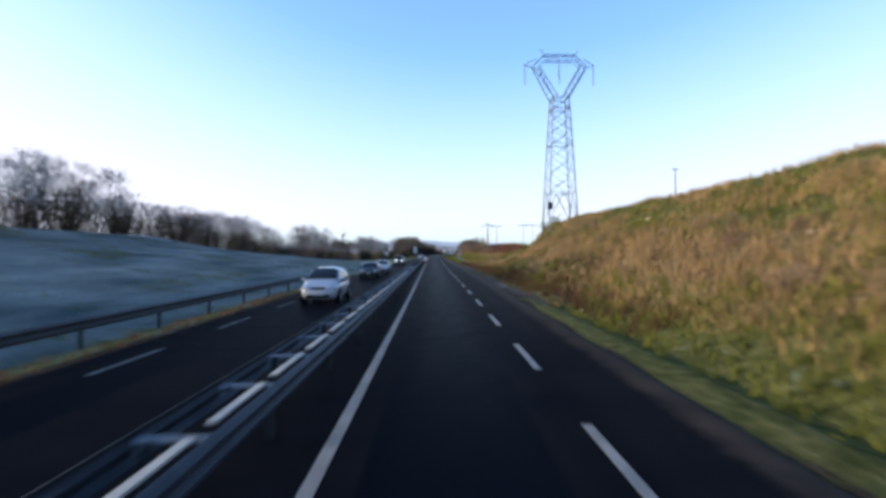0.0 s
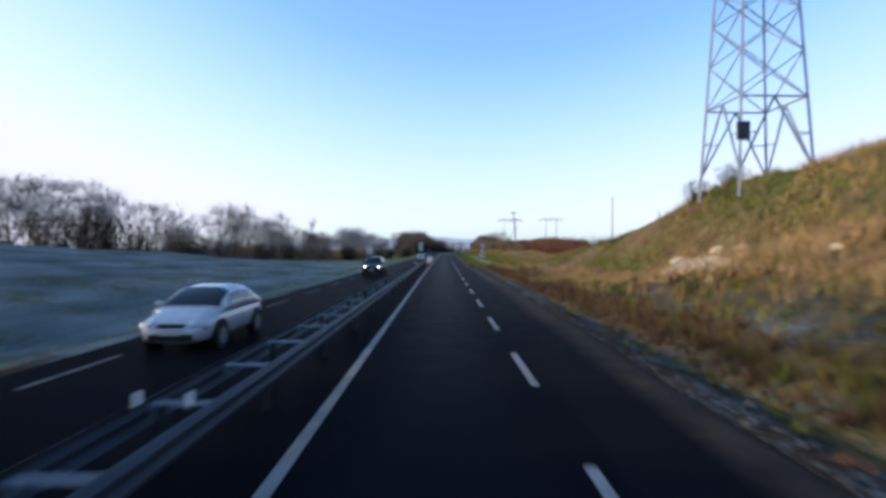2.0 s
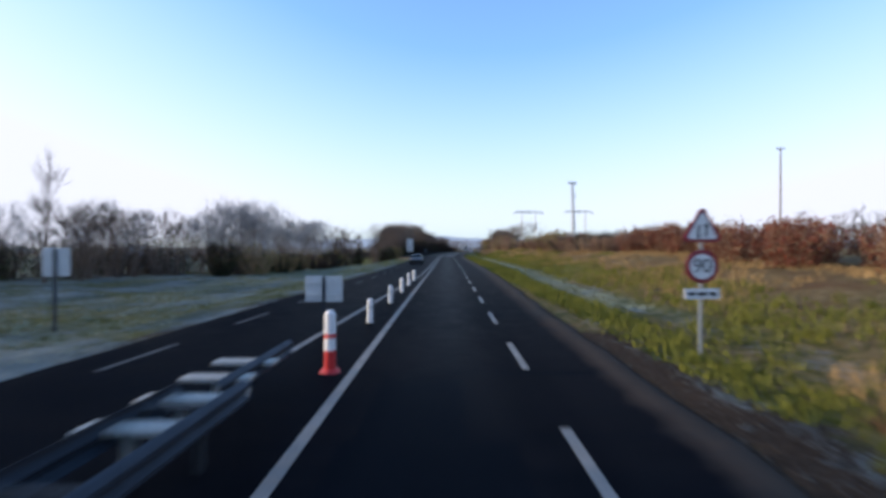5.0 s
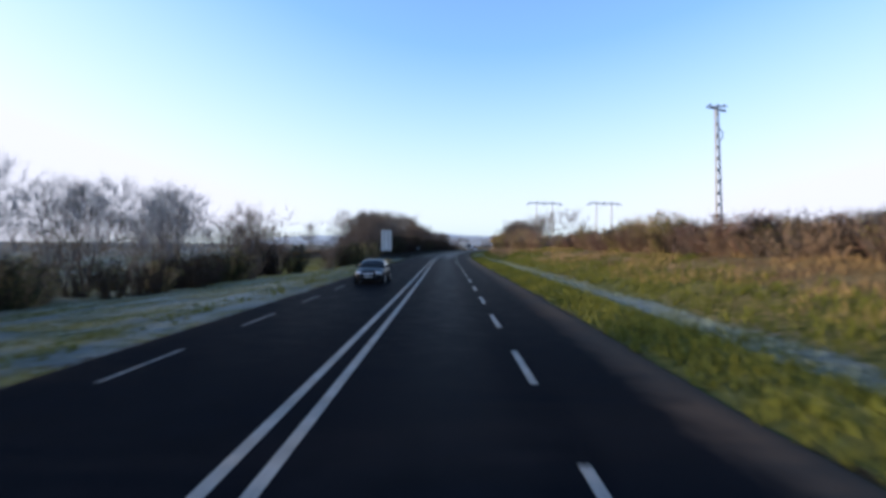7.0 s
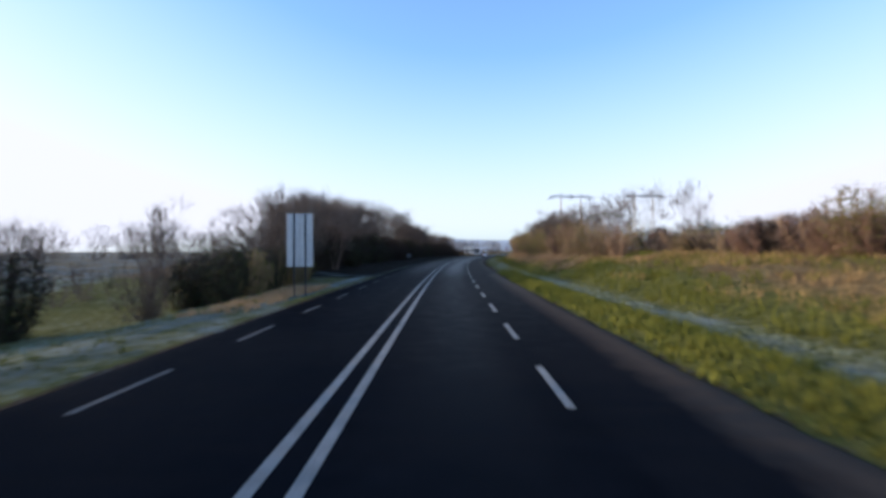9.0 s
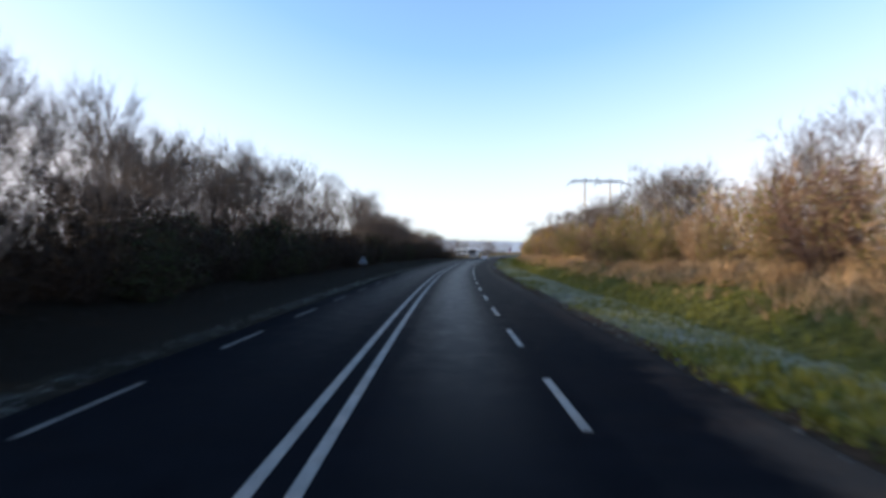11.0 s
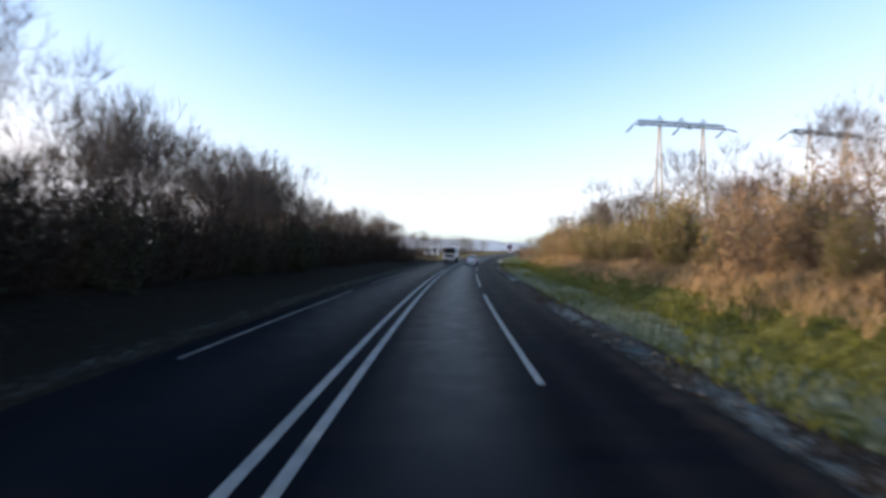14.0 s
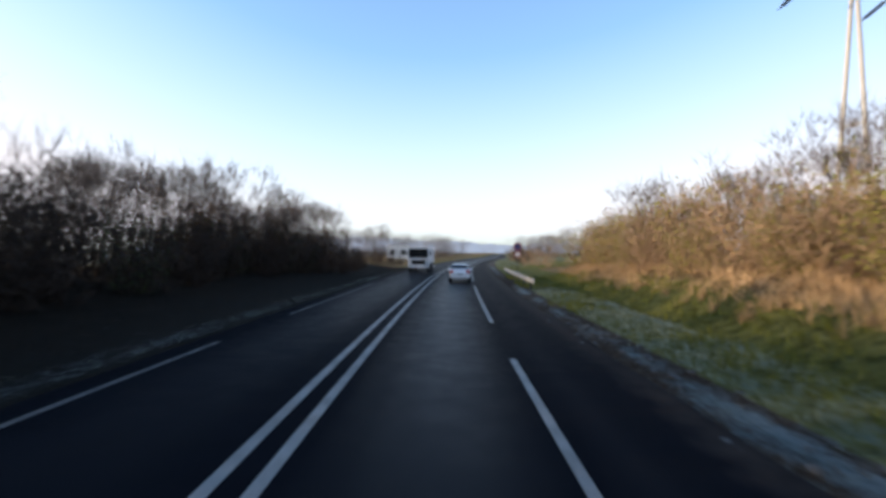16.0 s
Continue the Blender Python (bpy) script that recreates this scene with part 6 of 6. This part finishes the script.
def tussocks(name, mat, count, s0, s1, o0, o1, h0, h1, label, keep=None):
    """Thick tufts whose blades fan out from one root."""
    verts, faces = [], []
    for _ in range(count):
        s, o = float(rng.uniform(s0, s1)), float(rng.uniform(o0, o1))
        if keep and not keep(s, o):
            continue
        p = rp(s, o, ground_z(s, o) - 0.05)
        h = h0 + (h1 - h0) * rng.random()
        for _ in range(20):
            a, r = rng.random() * 6.283, rng.random()
            out = Vector((math.cos(a), math.sin(a), 0))
            q = p + out * h * 0.35 * r
            tip = q + out * h * 0.7 * r + Vector((0, 0, h * (1.05 - 0.5 * r * rng.random())))
            side = Vector((-out.y, out.x, 0)) * 0.011
            k = len(verts)
            verts += [q - side, q + side, tip]
            faces.append((k, k + 1, k + 2))
    tagged(new(name, mesh_from(name, verts, faces, mat)), label, "grass", kind="stuff")


def patchy(seed, level):
    return lambda s, o: noise.noise(Vector((s * 0.12, o * 0.25, seed))) + 0.35 * noise.noise(Vector((s * 0.6, o * 0.8, seed))) > level


grass("dry_grass", STRAW, 34000, -8, 128, 8.4, 23, 0.25, 0.7, "tall dry straw-coloured grass on the cut slope", 0.018, lambda s, o: not (30 < s < 100 and o < 11.3) and patchy(3, (-0.4 if o < 14.5 else 0.0) + (0.25 if s > 85 else 0.0) + (0.35 if s > 100 and o < 15 else 0.0))(s, o))
grass("bank_grass", GREENBLADE, 18000, -8, 135, 7.0, 21, 0.15, 0.45, "low green grass in patches on the cut slope", 0.03, lambda s, o: o < 8.6 and s < 24 or o > 8.2 and (patchy(11, 0.05)(s, o) if o < 14 else patchy(11, -0.15)(s, o)))
tussocks("frosted_tussocks", FROSTBLADE, 1300, 262, 405, 7.0, 9.8, 0.1, 0.26, "frosted pale green tufts beside the road", patchy(61, -0.2))
tussocks("hay_tufts", PALEBRACKEN, 420, 232, 248, -9.2, -6.5, 0.15, 0.38, "dry hay-coloured tufts at the sign's foot")
tussocks("far_verge_tufts", GREENBLADE, 700, 172, 246, -10.5, -6.3, 0.1, 0.3, "yellow-green tufts on the frosted verge", patchy(63, 0.0))
tussocks("foot_weeds", GREENBLADE, 600, -4, 60, 7.7, 10.5, 0.25, 0.6, "green weeds at the slope's foot", patchy(65, -0.1))
tussocks("verge_weeds", GREENBLADE, 900, 4, 130, 6.5, 8.8, 0.08, 0.3, "small green weeds on the earth verge", patchy(69, 0.05))
tussocks("brown_verge_weeds", BRACKEN, 700, 20, 130, 6.3, 8.8, 0.06, 0.28, "brown dead weeds on the earth verge", patchy(71, 0.0))
tussocks("ditch_tufts", FROSTBLADE, 700, 140, 262, 8.0, 10.8, 0.08, 0.24, "frosted tufts in the shallow ditch", patchy(73, 0.05))
tussocks("ditch_weeds", GREENBLADE, 400, 140, 262, 7.8, 11.0, 0.1, 0.3, "green weeds in the shallow ditch", patchy(75, 0.0))
tussocks("edge_tufts", GREENBLADE, 700, 140, 262, 6.2, 7.2, 0.1, 0.34, "bright green tufts leaning over the asphalt's edge", lambda s, o: o > right_edge(s) - 0.05 and noise.noise(Vector((s * 0.5, 3, 0))) > -0.25)
tussocks("dark_ridge_weeds", DEADWEED, 1500, 16, 118, 7.4, 9.2, 0.2, 0.6, "dead red-brown weeds on the low ridge behind the verge")
tussocks("orange_grass_band", PALEBRACKEN, 1000, 40, 104, 11.0, 14.5, 0.25, 0.6, "orange dead grass at the slope's foot", patchy(81, -0.25))
tussocks("left_verge_weeds", BRACKEN, 350, 4, 60, -8.6, -6.8, 0.08, 0.3, "brown weeds beside the roadside rail", patchy(83, -0.1))
tussocks("field_tufts", FROSTBLADE, 1100, 50, 172, -13, -7.2, 0.08, 0.3, "frosted tufts on the edge of the field", patchy(85, 0.0))
tussocks("pale_verge_tufts", FROSTBLADE, 260, 4, 100, 7.3, 8.3, 0.12, 0.25, "pale frosted tufts on the earth verge", patchy(67, 0.0))
grass("verge_grass", GREENBLADE, 9000, 125, 270, 6.5, 8.4, 0.12, 0.3, "lush green grass on the road verge", 0.03)
grass("meadow_grass", GREENBLADE, 13000, 128, 268, 11.1, 20, 0.15, 0.5, "sunlit yellow-green meadow grass on the bank", 0.022, lambda s, o: patchy(21, -0.3 + 0.5 * smooth01(o, 13, 17))(s, o))
grass("dry_meadow_grass", STRAW, 15000, 112, 268, 12.5, 24, 0.25, 0.55, "dry straw grass at the top of the bank", 0.016, patchy(23, -0.05))
grass("frosted_grass", FROSTBLADE, 12000, 262, 405, 6.9, 10.2, 0.08, 0.22, "frosted grass strip beside the road", 0.012)
grass("frosted_verge_grass", FROSTBLADE, 6000, 140, 262, 8.2, 10.6, 0.08, 0.2, "frosted grass in the shallow ditch", 0.012)
grass("frosted_field_grass", FROSTBLADE, 14000, 5, 250, -17, -6.9, 0.06, 0.22, "frosted short grass on the shaded side", 0.014, lambda s, o: o < left_edge(s) - 0.4)
grass("bracken", PALEBRACKEN, 13000, 262, 425, 12.2, 14.4, 0.2, 0.6, "dead orange-brown bracken on the sunny bank", 0.02, patchy(31, -0.15))
grass("ditch_grass", GREENBLADE, 14000, 262, 425, 6.6, 13.2, 0.12, 0.4, "green grass on the ditch side", 0.022, lambda s, o: o > 10.2 or patchy(37, 0.05)(s, o))
grass("shaded_grass", FROSTBLADE, 2600, 258, 420, -6.4, -5.2, 0.04, 0.1, "thin frosted grass on the shaded verge", 0.008)

tussocks("straw_tussocks", STRAW, 1200, -6, 90, 9.0, 21, 0.3, 0.75, "straw tussocks standing on the cut slope", patchy(51, -0.1))
tussocks("green_tussocks", GREENBLADE, 1500, -6, 135, 8.4, 21, 0.3, 0.7, "green weeds in tufts on the cut slope", patchy(53, 0.0))
tussocks("brown_tussocks", DEADWEED, 1300, 24, 125, 7.8, 12, 0.2, 0.55, "red-brown dead weeds at the slope's foot", patchy(57, -0.05))
tussocks("meadow_tussocks", GREENBLADE, 1600, 128, 268, 11.1, 16, 0.25, 0.6, "yellow-green tufts on the meadow bank", patchy(59, -0.1))
tussocks("verge_tussocks", GREENBLADE, 1100, 2, 268, 6.7, 8.6, 0.15, 0.45, "green tufts along the verge", lambda s, o: s < 26 or s > 120)
tussocks("bank_tussocks", PALEBRACKEN, 900, 262, 425, 11.5, 15, 0.35, 0.8, "pale straw tufts at the top of the bank")


# ---- pale house far off behind the trees ----
def far_house(s, off, w, d, h):
    thing = empty("house", at_road(s, off, ground_z(s, off), 10), "pale rendered house partly behind bare trees", "house")
    wallm = surf("pale_render", (0.72, 0.7, 0.66), (0.82, 0.8, 0.76), 0.5, 0.85, 0.2)
    tile = surf("roof_tiles", (0.5, 0.48, 0.46), (0.62, 0.6, 0.57), 1.0, 0.85, 0.3)
    bm = bmesh.new()
    box(bm, (0, 0, h / 2 - 0.2), (w, d, h + 0.4))
    wall = part("wall", bm, wallm, thing)
    bm = bmesh.new()
    a = [(-w / 2 - 0.3, h - 0.02), (w / 2 + 0.3, h - 0.02), (0, h + w * 0.14)]
    prism(bm, a, -d / 2 - 0.3, d / 2 + 0.3)
    part("roof", bm, tile, thing)
    for x in (-w * 0.25, w * 0.25):
        bm = bmesh.new()
        box(bm, (x, -d / 2 - 0.02, h * 0.5), (0.9, 0.06, 1.2))
        part("window", bm, GLASS, thing)


far_house(505, -17.5, 5.2, 6.0, 3.2)
